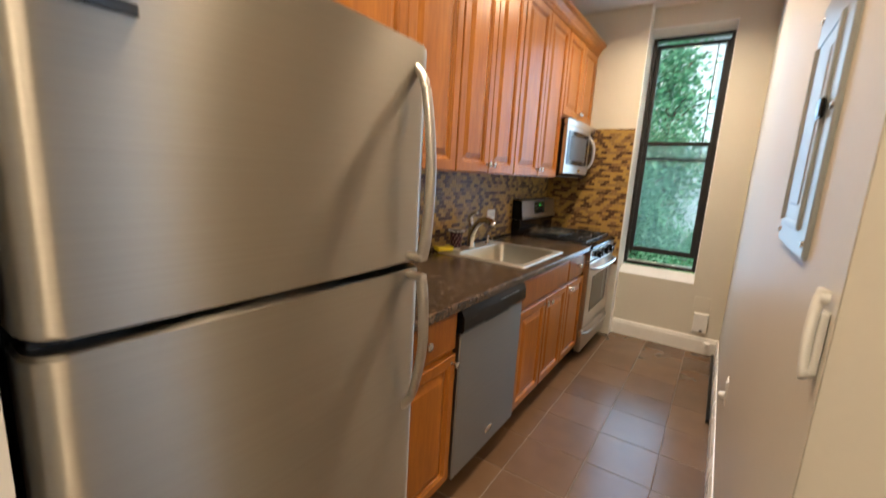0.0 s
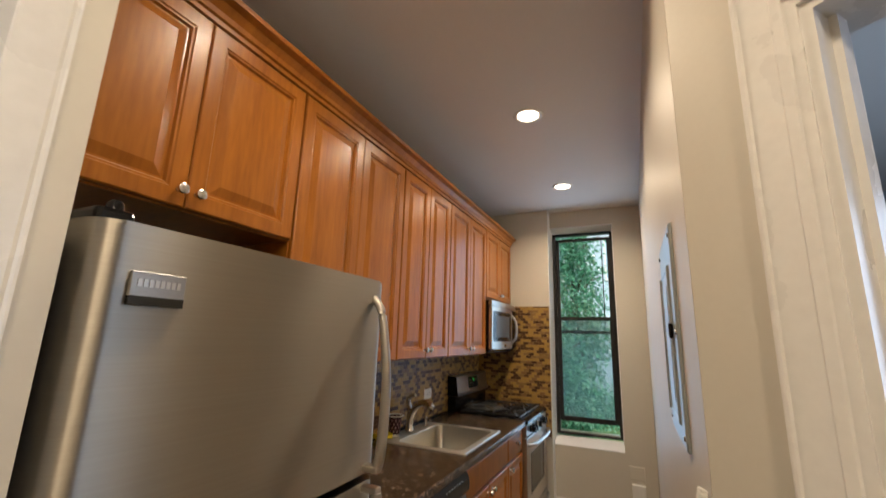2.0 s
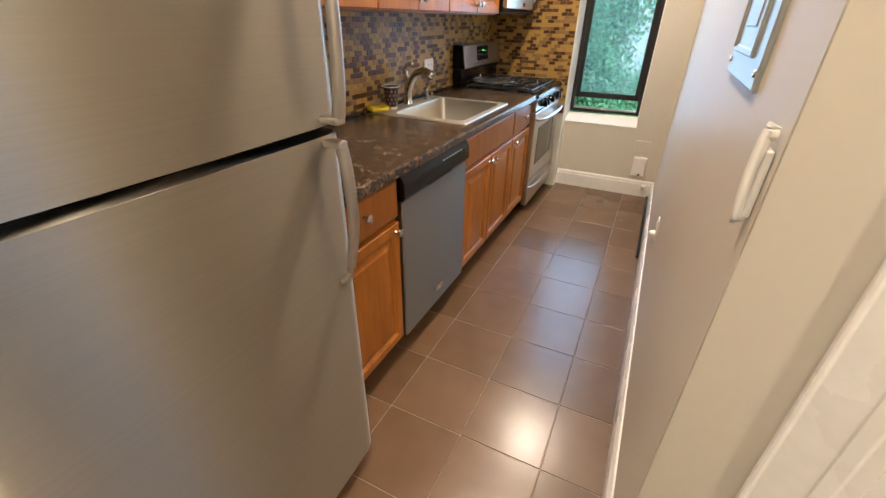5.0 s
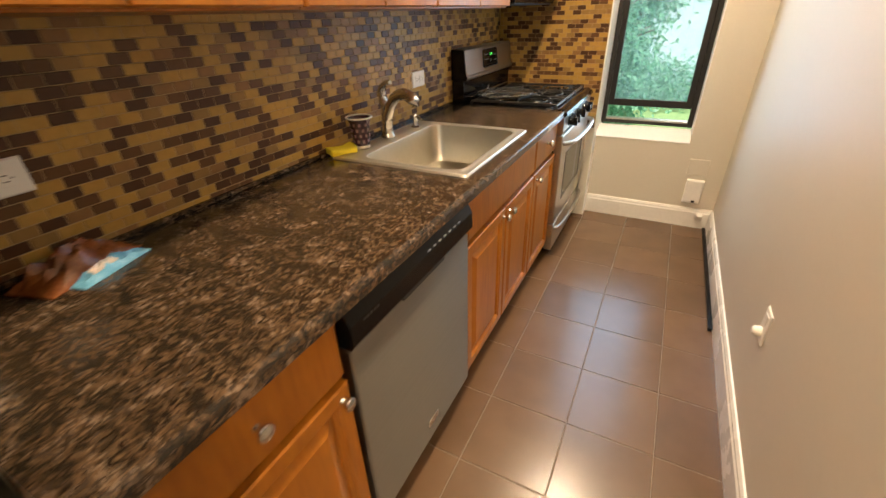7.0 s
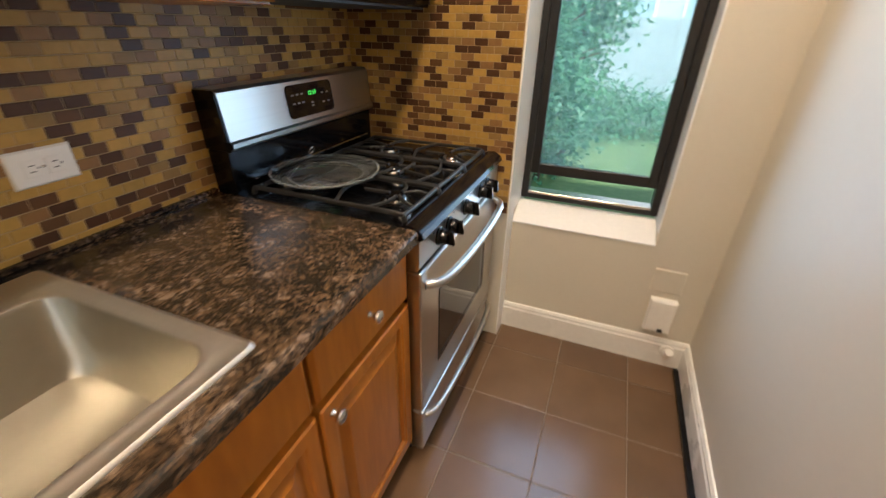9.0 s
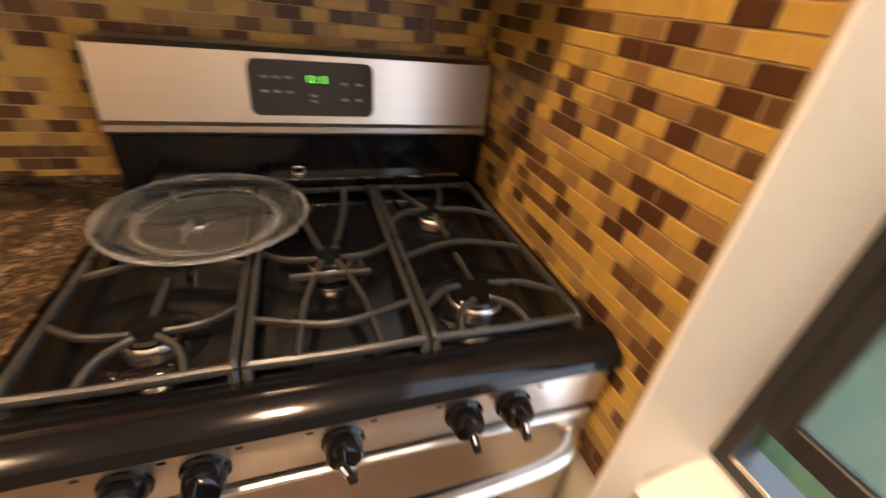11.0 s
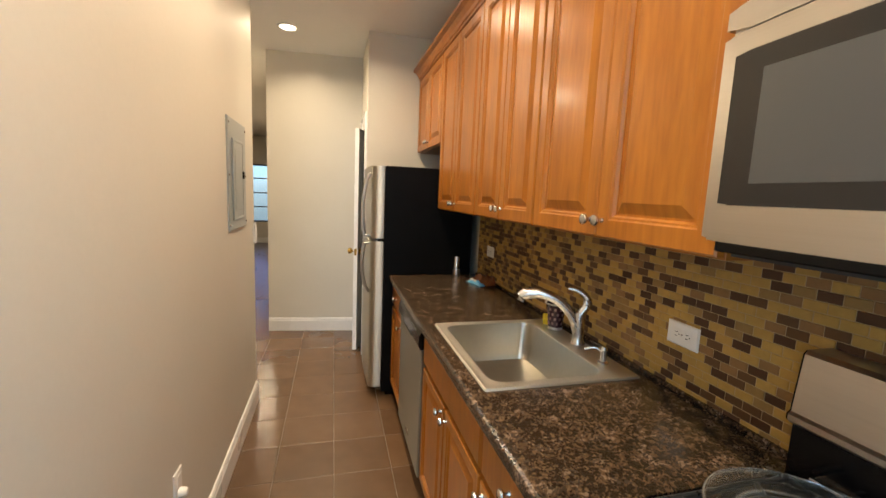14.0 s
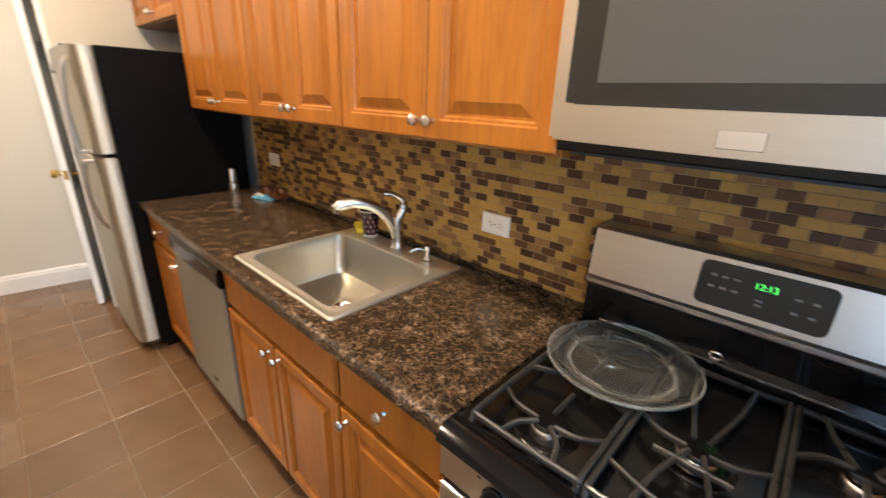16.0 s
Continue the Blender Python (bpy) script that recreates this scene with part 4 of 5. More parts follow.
# burners
BURN = [(0.24, 3.420, 0.030), (0.53, 3.420, 0.032), (0.40, 3.643, 0.034), (0.27, 3.860, 0.026), (0.53, 3.855, 0.044)]
for bx_, by_, br in BURN:
    bu = part("burner", lathe([(0, 0), (br + 0.030, 0), (br + 0.028, 0.002), (br + 0.012, 0.0035), (br + 0.004, 0.002), (0, 0.002)], 32, pose(bx_, by_, 0.9122)), M_BLACK, rg, "glossy black burner dish", True)
    part("burner_head", lathe([(0, 0.0), (br + 0.002, 0.0), (br + 0.003, 0.004), (br, 0.013), (br - 0.003, 0.015), (0, 0.015)], 32, pose(bx_, by_, 0.9144)), M_NICKEL, bu, "bright aluminium burner head", True)
    part("burner_cap", lathe([(br - 0.001, 0), (br - 0.001, 0.004), (br - 0.005, 0.008), (0, 0.009)], 28, pose(bx_, by_, 0.9296)), M_BLACK, bu, smooth=True)
    part("spark_plug", tube([(bx_ + 0.02, by_ + br + 0.010, 0.9145), (bx_ + 0.02, by_ + br + 0.010, 0.924)], 0.002, 8), M_NICKEL, bu)


def grate(ya, yb, hubs, flip):
    """One cast grate: rounded outer rim and curved fingers that point at each burner."""
    xa, xb, z = 0.125, 0.612, 0.934
    bm = bmesh.new()
    w = 0.0062

    def bar(ctrl, n=8, r=w):
        tube(curve_points(ctrl, n), r, 8, bm, 1.15)
    for s in (ya, yb):
        bar([(xa, s, z - 0.004), (xa + 0.03, s, z), ((xa + xb) / 2, s, z), (xb - 0.03, s, z), (xb, s, z - 0.004)], 4)
    for s in (xa, xb):
        bar([(s, ya, z - 0.004), (s, (ya + yb) / 2, z - 0.006), (s, yb, z - 0.004)], 4)
    for hx, hy, hr in hubs:
        g = hr * 0.55
        for sx in (-1, 1):
            ex = xa if sx < 0 else xb
            far = abs(ex - hx)
            if far < 0.16 or len(hubs) == 1:
                for off in (-1, 1):
                    bar([(ex, hy + off * 0.052, z - 0.004), (hx + sx * far * 0.55, hy + off * 0.040, z + 0.002), (hx + sx * g, hy + off * 0.012, z + 0.003)], 6, 0.0050)
            else:
                bar([(hx + sx * g, hy, z + 0.003), (hx + sx * min(far, 0.10), hy, z + 0.002)], 4, 0.0050)
        for sy, ey in ((-1, ya), (1, yb)):
            bend = 0.045 * flip
            bar([(hx - bend * 0.6, ey, z), (hx + bend * 0.1, hy + sy * abs(ey - hy) * 0.6, z + 0.003), (hx + bend * 0.25, hy + sy * g, z + 0.003)], 6, 0.0050)
            if len(hubs) == 1 and sy > 0:
                bar([(hx + 0.135, ya, z), (hx + 0.165, (ya + yb) / 2, z + 0.002), (hx + 0.135, yb, z)], 8, 0.0050)
                bar([(hx + 0.055, hy - 0.06, z + 0.003), (hx + 0.055, hy + 0.06, z + 0.003)], 3, 0.0050)
    if len(hubs) == 2:
        m_ = (hubs[0][0] + hubs[1][0]) / 2
        bar([(m_ + 0.02, ya, z), (m_ - 0.012, (ya + yb) / 2, z + 0.002), (m_ + 0.02, yb, z)], 6, 0.0050)
    for fx in (xa, xb):
        for fy in (ya, yb):
            bar([(fx, fy, z - 0.004), (fx + (0.006 if fx > 0.4 else -0.006), fy, z - 0.02), (fx + (0.008 if fx > 0.4 else -0.008), fy, 0.9125)], 3, 0.0070)
    return bm


part("grate", grate(3.305, 3.521, BURN[:2], 1), M_IRON, rg, "grey cast iron grate", True)
part("grate", grate(3.535, 3.751, BURN[2:3], 1), M_IRON, rg, "grey cast iron grate", True)
part("grate", grate(3.765, 3.987, BURN[3:], -1), M_IRON, rg, "grey cast iron grate", True)

# glass turntable plate on the grates
pl = lathe([(0, 0.002), (0.104, 0.002), (0.108, 0.0), (0.114, 0.0), (0.118, 0.003), (0.150, 0.014), (0.160, 0.017), (0.1645, 0.0205), (0.164, 0.025), (0.160, 0.026), (0.155, 0.0235), (0.146, 0.0185), (0.121, 0.0105), (0.115, 0.0125), (0.109, 0.0115), (0.104, 0.006), (0, 0.006)], 64, pose(0.272, 3.453, 0.9415))
for f in pl.faces:
    r_ = (Vector(f.calc_center_median()) - Vector((0.272, 3.453, 0.9415))).to_2d().length
    f.material_index = 1 if r_ > 0.1615 or 0.1085 < r_ < 0.1145 else 0
solid("glass_plate", pl, [M_DISH, M_RIMGLINT], "round clear glass turntable plate on the stove grates", "plate", smooth=True)
rb = thing("chain_pull", (0.10, 3.604, 0.953), "small bright metal ring and tag beside the glass plate", "ring")
part("ring", tube([(0.103 + 0.006 * math.cos(2 * math.pi * k / 20), 3.604 + 0.013 * math.sin(2 * math.pi * k / 20), 0.9663 + 0.011 * math.cos(2 * math.pi * k / 20)) for k in range(21)], 0.0028, 8), M_CHROME, rb, smooth=True)
part("tag", moved(box(-0.011, 0.011, -0.008, 0.008, 0, 0.003, 0.001, 1), pose(0.099, 3.586, 0.9535, 0, 0, 80)), M_CHROME, rb)

# ---- microwave ----
MX = 0.395
MZ0, MZ1 = 1.43, 1.835
mw = thing("microwave", (0.2, (RY0 + RY1) / 2, MZ0), "stainless over-range microwave with a dark glass door", "microwave")
part("body", box(0.006, MX - 0.03, RY0 + 0.001, RY1 - 0.001, MZ0 - 0.018, MZ1, 0.003, 1), M_BLACK, mw)
MDOOR = RY1 - 0.19


def bowed(ya, yb, za, zb, xf, depth, xb, n=14, r=0.006):
    """A panel facing +x whose front bows out across the whole oven."""
    bm = bmesh.new()
    f = lambda y: xf + depth * (1 - ((y - (RY0 + RY1) / 2) / ((RY1 - RY0) / 2)) ** 2)
    ys = [ya + (yb - ya) * k / n for k in range(n + 1)]
    loop = [(xb, ya)] + [(f(y), y) for y in ys] + [(xb, yb)]
    lo, hi = [[bm.verts.new((x, y, z)) for x, y in loop] for z in (za, zb)]
    m_ = len(loop)
    for k in range(m_):
        bm.faces.new((lo[k], lo[(k + 1) % m_], hi[(k + 1) % m_], hi[k]))
    caps = [bm.faces.new(lo[::-1]), bm.faces.new(hi)]
    if r:
        bmesh.ops.bevel(bm, geom=list({e for c in caps for e in c.edges}), offset=r, segments=2, affect="EDGES")
    return bm


md = part("door", bowed(RY0, MDOOR - 0.001, MZ0 + 0.004, MZ1 - 0.05, MX, 0.022, MX - 0.028), M_STEEL_H, mw, smooth=True)
part("door_glass", bowed(RY0 + 0.028, MDOOR - 0.06, MZ0 + 0.068, MZ1 - 0.085, MX + 0.0015, 0.022, MX - 0.01, r=0.003), M_GLASSGREY, md, "dark door glass", True)
part("mesh_window", bowed(RY0 + 0.085, MDOOR - 0.12, MZ0 + 0.104, MZ1 - 0.12, MX + 0.0025, 0.022, MX - 0.008, r=0.0), plain("door mesh", (0.06, 0.06, 0.058), 0.3), md)
part("control_panel", bowed(MDOOR + 0.001, RY1, MZ0 + 0.004, MZ1 - 0.05, MX, 0.022, MX - 0.028), M_GLASSBLK, mw, smooth=True)
part("vent_grille", bowed(RY0, RY1, MZ1 - 0.047, MZ1, MX - 0.001, 0.022, MX - 0.03, r=0.009), M_STEEL_H, mw, smooth=True)
hy = MDOOR - 0.03
hp = curve_points([(MX + 0.012, hy, MZ0 + 0.045), (MX + 0.055, hy, MZ0 + 0.10), (MX + 0.066, hy, MZ0 + 0.18), (MX + 0.055, hy, MZ0 + 0.26), (MX + 0.012, hy, MZ1 - 0.09)], 8)
part("handle", tube(hp, 0.011, 12), M_STEEL_H, md, "bowed steel handle", True)
part("badge", box(MX + 0.014, MX + 0.0245, 3.552, 3.612, MZ0 + 0.016, MZ0 + 0.042, 0.001, 1), M_CHROME, md, "small maker's badge")
part("underside_vent", box(0.03, MX - 0.04, RY0 + 0.03, RY1 - 0.03, MZ0 - 0.024, MZ0 - 0.0185), M_SLOT, mw)

# ---- downlights ----
first = None
for k, (lx, ly) in enumerate(LAMPS):
    if first is None:
        first = thing("ceiling_light", (lx, ly, CEIL), "round recessed ceiling light, lit warm white", "ceiling light", "recessed ceiling lights")
        part("trim_ring", lathe([(0.062, -0.004), (0.068, -0.008), (0.082, -0.006), (0.086, 0.0), (0.062, 0.0), (0.062, -0.004)], 40, pose(lx, ly, CEIL)), M_TRIM, first, smooth=True)
        part("lens", lathe([(0, -0.003), (0.0615, -0.003), (0.0615, 0.0), (0, 0.0)], 40, pose(lx, ly, CEIL)), M_LENS, first)
    else:
        copy_thing(first, Matrix.Translation((lx, ly, CEIL)))

# ---- fittings on the walls ----


def outlet(y, z, label):
    ob = thing("wall_outlet", (0.012, y, z), label, "outlet", "wall outlets")
    part("plate", rings_face(y - 0.058, y + 0.058, z - 0.036, z + 0.036, [(0, 0.012), (0.004, 0.0155)], 0.0065), M_PLASTIC, ob)
    for s in (-1, 1):
        r = part("receptacle", rings_face(y + s * 0.02 - 0.015, y + s * 0.02 + 0.015, z - 0.017, z + 0.017, [(0, 0.0165), (0.002, 0.0172)], 0.014), M_PLASTIC, ob)
        for q in (-1, 1):
            part("slot", box(0.0165, 0.0176, y + s * 0.02 - 0.0045, y + s * 0.02 + 0.0045, z + q * 0.006 - 0.001, z + q * 0.006 + 0.001), M_SLOT, r)
        part("earth_hole", box(0.0165, 0.0176, y + s * 0.02 + 0.0085, y + s * 0.02 + 0.0125, z - 0.002, z + 0.002, 0.001, 1), M_SLOT, r)
    part("screw", lathe([(0, 0), (0.003, 0), (0.002, 0.001), (0, 0.001)], 10, pose(0.0155, y, z, 0, 90, 0)), M_NICKEL, ob)
    return ob


outlet(2.896, 1.098, "white double power outlet set sideways in the mosaic")
outlet(1.270, 1.120, "white double power outlet above the worktop's end")

# electrical panel on the east wall (faces -x)
ep = thing("electrical_panel", (EW, 1.39, 1.262), "grey steel breaker panel with a narrow hinged door", "electrical panel")
PY0, PY1, PZ0, PZ1 = 1.185, 1.600, 1.262, 1.838
part("cover", moved(rings_face(PY0, PY1, PZ0, PZ1, [(0, 0.006), (0.004, 0.010)], 0.0005), flipx), M_GREYMETAL, ep)
pd = part("panel_door", moved(rings_face(PY0 + 0.09, PY1 - 0.075, PZ0 + 0.05, PZ1 - 0.10, [(0, 0.013), (0.003, 0.016), (0.012, 0.016), (0.016, 0.0135), (0.05, 0.0135), (0.054, 0.016)], 0.009), flipx), M_GREYMETAL, ep)
part("latch", moved(box(0.012, 0.022, PY0 + 0.075, PY0 + 0.11, 1.535, 1.575, 0.003, 1), flipx), M_BLACK, pd, "small black latch")
part("hinge_rod", moved(tube([(0.016, PY1 - 0.072, PZ0 + 0.06), (0.016, PY1 - 0.072, PZ1 - 0.11)], 0.004, 8), flipx), M_GREYMETAL, pd)
for sy in (PY0 + 0.015, PY1 - 0.015):
    for sz in (PZ0 + 0.03, 1.55, PZ1 - 0.03):
        part("screw", moved(lathe([(0, 0), (0.007, 0), (0.005, 0.004), (0, 0.004)], 12, pose(0.010, sy, sz, 0, 90, 0)), flipx), M_NICKEL, ep)

# intercom handset
IY = 0.935
ic = thing("intercom_handset", (EW, IY, 1.12), "white plastic intercom handset on its wall hook", "intercom")
part("wall_plate", moved(box(0.001, 0.010, IY - 0.014, IY + 0.014, 1.130, 1.225, 0.003), flipx), M_PLASTIC, ic)
hpts = curve_points([(0.010, IY, 1.120), (0.014, IY, 1.132), (0.017, IY, 1.185), (0.015, IY, 1.240), (0.010, IY, 1.256)], 6)
part("handle", moved(tube(hpts, 0.0075, 12, flat=1.2), flipx), M_PLASTIC, ic, smooth=True)
for z_ in (1.132, 1.244):
    part("earpiece", moved(lathe([(0, 0), (0.009, 0), (0.0105, 0.004), (0.009, 0.012), (0, 0.014)], 18, pose(0.004, IY, z_, 0, 90, 0)), flipx), M_PLASTIC, ic, smooth=True)

# outlet low on the east wall with a plug in its lower socket
eo = thing("plugged_outlet", (EW, 2.40, 0.40), "white wall outlet with a plug in the lower socket", "outlet")
part("plate", moved(rings_face(2.366, 2.436, 0.398, 0.515, [(0, 0.004), (0.004, 0.0065)], 0.0005), flipx), M_PLASTIC, eo)
part("receptacle", moved(rings_face(2.384, 2.418, 0.466, 0.500, [(0, 0.008), (0.002, 0.0095)], 0.005), flipx), M_PLASTIC, eo)
part("plug", moved(lathe([(0, 0), (0.017, 0), (0.018, 0.004), (0.016, 0.018), (0.011, 0.026), (0, 0.028)], 20, pose(0.0066, 2.401, 0.432, 0, 90, 0)), flipx), M_PLASTIC, eo, "small white plug", True)

# cover plates and plug below the window
cv = thing("cable_box", (1.40, NW, 0.24), "white painted cable box under a blank cover plate", "cable box")
flipy = Matrix(((0, 1, 0, 0), (-1, 0, 0, NW), (0, 0, 1, 0), (0, 0, 0, 1)))
part("blank_plate", moved(rings_face(1.350, 1.472, 0.375, 0.483, [(0, 0.004), (0.004, 0.007)], 0.0005), flipy), M_WALL, cv)
part("box", moved(rings_face(1.365, 1.470, 0.185, 0.345, [(0, 0.028), (0.006, 0.034), (0.02, 0.034)], 0.0005), flipy), M_TRIM, cv)
part("jack", box(1.42, 1.44, NW - 0.042, NW - 0.033, 0.192, 0.206), M_SLOT, cv)
pg = thing("pipe_stub", (1.42, NW, 0.06), "white painted pipe stub beside the baseboard", "pipe")
part("stub", tube([(1.49, NW - 0.016, 0.085), (1.49, NW - 0.05, 0.085), (1.49, NW - 0.062, 0.115)], 0.017, 12), M_TRIM, pg, smooth=True)
part("flange", lathe([(0, 0), (0.03, 0), (0.03, 0.005), (0.018, 0.01), (0, 0.01)], 18, pose(1.49, NW - 0.0165, 0.085, 90, 0, 0)), M_TRIM, pg, smooth=True)
# metal strip, drawn wider to take in the shadowed gap beside it
rod = bmesh.new()
box(0.018, 0.038, 2.935, NW - 0.04, 0.0005, 0.022, 0.002, 1, rod)
moved(rod, flipx)
solid("black_strip", rod, M_BLACK, "black metal strip along the baseboard, widened to include its shadowed gap", "strip")

# ---- small things on the worktop ----
mug = thing("paper_cup", (0.092, 2.297, CT + 0.0075), "dark patterned paper cup with a pale rim", "cup")
part("cup_wall", lathe([(0, 0.002), (0.028, 0.002), (0.029, 0.0), (0.031, 0.012), (0.038, 0.095), (0.046, 0.113), (0.048, 0.116), (0.046, 0.118), (0.043, 0.112), (0.035, 0.095), (0.028, 0.01), (0, 0.008)], 36, pose(0.092, 2.297, CT + 0.0075)), M_MUG, mug, smooth=True)
part("rim", lathe([(0.045, 0.113), (0.052, 0.116), (0.051, 0.121), (0.045, 0.119), (0.045, 0.113)], 36, pose(0.092, 2.297, CT + 0.0075)), M_MUGW, mug, "pale rolled rim", True)
part("foot_band", lathe([(0.0295, 0.001), (0.0312, 0.0015), (0.0322, 0.012), (0.031, 0.012), (0.0295, 0.001)], 36, pose(0.092, 2.297, CT + 0.0075)), M_MUGW, mug)
for row in range(4):
    for k in range(10):
        a = 2 * math.pi * (k + 0.5 * (row % 2)) / 10
        zc = 0.03 + 0.021 * row
        rr = 0.031 + 0.0085 * (zc - 0.012) / 0.1 + 0.0006
        part("pattern_patch", moved(box(-0.0005, 0.0006, -0.0045, 0.0045, -0.006, 0.006, 0.0004, 1), pose(0.092 + rr * math.cos(a), 2.297 + rr * math.sin(a), CT + 0.0075 + zc, 0, 5.5, math.degrees(a))), M_MUGP, mug)
sp = box(-0.052, 0.052, -0.034, 0.034, 0, 0.018, 0.006, 3)
bmesh.ops.subdivide_edges(sp, edges=sp.edges[:], cuts=2, use_grid_fill=True)
for v in sp.verts:
    v.co += Vector((0, 0, 0.012 * (v.co.x / 0.055) ** 2 * (v.co.z > 0.004) + 0.004 * noise.noise(v.co * 40)))
    v.co.z = max(v.co.z, 0)
solid("sponge", moved(sp, pose(0.064, 2.205, CT + 0.0076, 0, 0, 62)), M_YELLOW, "yellow kitchen sponge beside the sink", "sponge", smooth=True)


def crumpled(sx, sy, h, seed, m):
    bm = bmesh.new()
    bmesh.ops.create_grid(bm, x_segments=26, y_segments=20, size=0.5)
    for v in bm.verts:
        x, y = v.co.x, v.co.y
        e = max(0, 1 - (2 * abs(x)) ** 4) * max(0, 1 - (2 * abs(y)) ** 3)
        n_ = noise.noise(Vector((x * 5 + seed, y * 5, 0))) + 0.5 * noise.noise(Vector((x * 13 + seed, y * 13, 3)))
        v.co = Vector((x * sx, y * sy, 0.0025 + e * h * (0.6 + 0.6 * n_) + 0.002 * abs(n_)))
    top = bm.faces[:]
    ret = bmesh.ops.extrude_face_region(bm, geom=top)
    for v in [g for g in ret["geom"] if isinstance(g, bmesh.types.BMVert)]:
        v.co.z = 0.0004
    return moved(bm, m)


bag = thing("snack_bag", (0.07, 1.32, CT), "crumpled brown and blue foil snack bag", "bag")
BAGM = pose(0.128, 1.342, CT + 0.0004, 0, 0, 17)
part("wrapper", crumpled(0.115, 0.215, 0.06, 2.0, BAGM @ Matrix.Translation((-0.066, -0.012, 0))), M_BAG, bag, "brown foil wrapper", True)
part("printed_end", crumpled(0.042, 0.165, 0.024, 7.0, BAGM @ Matrix.Translation((0.006, 0, 0))), M_BLUE, bag, "blue printed end", True)
part("print_patch", crumpled(0.016, 0.06, 0.012, 9.0, BAGM @ pose(0.012, -0.02, 0.018, 0, 14, 4)), M_MUGW, bag, "pale printed patch", True)
can = thing("pepper_mill", (0.19, 1.075, CT), "slim brushed steel canister against the fridge", "canister")
part("body", lathe([(0, 0), (0.024, 0), (0.025, 0.004), (0.025, 0.05), (0.0235, 0.053), (0, 0.054)], 24, pose(0.19, 1.075, CT + 0.0003)), M_STEEL_H, can, smooth=True)
part("top", lathe([(0, 0.052), (0.0225, 0.0535), (0.021, 0.135), (0.017, 0.143), (0, 0.145)], 24, pose(0.19, 1.075, CT + 0.0003)), M_NICKEL, can, smooth=True)

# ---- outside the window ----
# strong translucency, raised to lighten the shadowed leaves
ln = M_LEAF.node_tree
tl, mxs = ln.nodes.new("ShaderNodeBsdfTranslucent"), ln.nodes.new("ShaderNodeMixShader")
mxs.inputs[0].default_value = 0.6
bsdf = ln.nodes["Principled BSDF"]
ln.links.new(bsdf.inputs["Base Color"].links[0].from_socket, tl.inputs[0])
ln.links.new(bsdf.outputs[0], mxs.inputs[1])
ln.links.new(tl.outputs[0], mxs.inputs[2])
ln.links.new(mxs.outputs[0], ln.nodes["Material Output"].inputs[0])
ground = bmesh.new()
bmesh.ops.create_grid(ground, x_segments=60, y_segments=60, size=40)
for v in ground.verts:
    v.co.z = 0.12 * noise.noise(Vector((v.co.x * 0.5, v.co.y * 0.5, 1)))
    v.co += Vector((0, 44.6, -0.35))
solid("ground", ground, M_GRASS, "rough green yard ground", "ground", kind="structure")


def leaves(count, centre, radii, size, seed, gap=0.35, taper=0.0):
    """Many small bent leaves in clumps inside an uneven crown."""
    rng = random.Random(seed)
    vs, fs = [], []
    clumps = []
    while len(clumps) < count // 26:
        p = Vector([rng.uniform(-1, 1) for _ in range(3)])
        if 0.35 < p.length < 1.0 and noise.noise(p * 2.3 + Vector((seed, 0, 0))) > -gap:
            k = 1 - taper * (p.z + 1) / 2
            clumps.append(Vector((p.x * radii[0] * k, p.y * radii[1] * k, p.z * radii[2])) + Vector(centre))
    for c in clumps:
        for _ in range(26):
            o = Vector([rng.gauss(0, 1) for _ in range(3)]) * size * 2.0
            p = c + o
            d = Vector((rng.uniform(-1, 1), rng.uniform(-1, 1), rng.uniform(-1.0, 0.3))).normalized()
            side = d.cross(Vector((rng.uniform(-1, 1), rng.uniform(-1, 1), 1))).normalized()
            up = side.cross(d)
            L, W = size * rng.uniform(0.9, 1.6), size * rng.uniform(0.3, 0.5)
            b = len(vs)
            vs += [p, p + d * L * 0.5 + side * W, p + d * L + up * L * -0.12, p + d * L * 0.5 - side * W, p + d * L * 0.5 + up * W * 0.35]
            fs += [(b, b + 1, b + 4), (b + 1, b + 2, b + 4), (b + 2, b + 3, b + 4), (b + 3, b, b + 4)]
    me = bpy.data.meshes.new("leaves")
    me.from_pydata([tuple(v) for v in vs], [], fs)
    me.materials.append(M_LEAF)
    return me


def tree(name, x, y, h, radii, cz, n, size, seed, label):
    ob = thing(name, (x, y, -0.35), label, "tree")
    rng = random.Random(seed)
    part("trunk", tube(curve_points([(x, y, -0.4), (x + 0.05, y, h * 0.35), (x - 0.06, y + 0.05, h * 0.7), (x, y, h)], 8), [0.09 * (1 - 0.8 * k / 24) for k in range(25)], 10), M_BARK, ob, smooth=True)
    for k in range(7):
        a, z_ = rng.uniform(0, 6.28), h * rng.uniform(0.3, 0.85)
        e = Vector((x + radii[0] * 0.75 * math.cos(a), y + radii[1] * 0.75 * math.sin(a), z_ + 0.5))
        pts = curve_points([(x, y, z_), Vector((x, y, z_)).lerp(e, 0.5) + Vector((0, 0, 0.12)), e], 5)
        part("limb", tube(pts, [0.03 * (1 - 0.8 * q / (len(pts) - 1)) for q in range(len(pts))], 6), M_BARK, ob, smooth=True)
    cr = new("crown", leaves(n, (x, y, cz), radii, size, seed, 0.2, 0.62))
    adopt(cr, ob)
    return ob


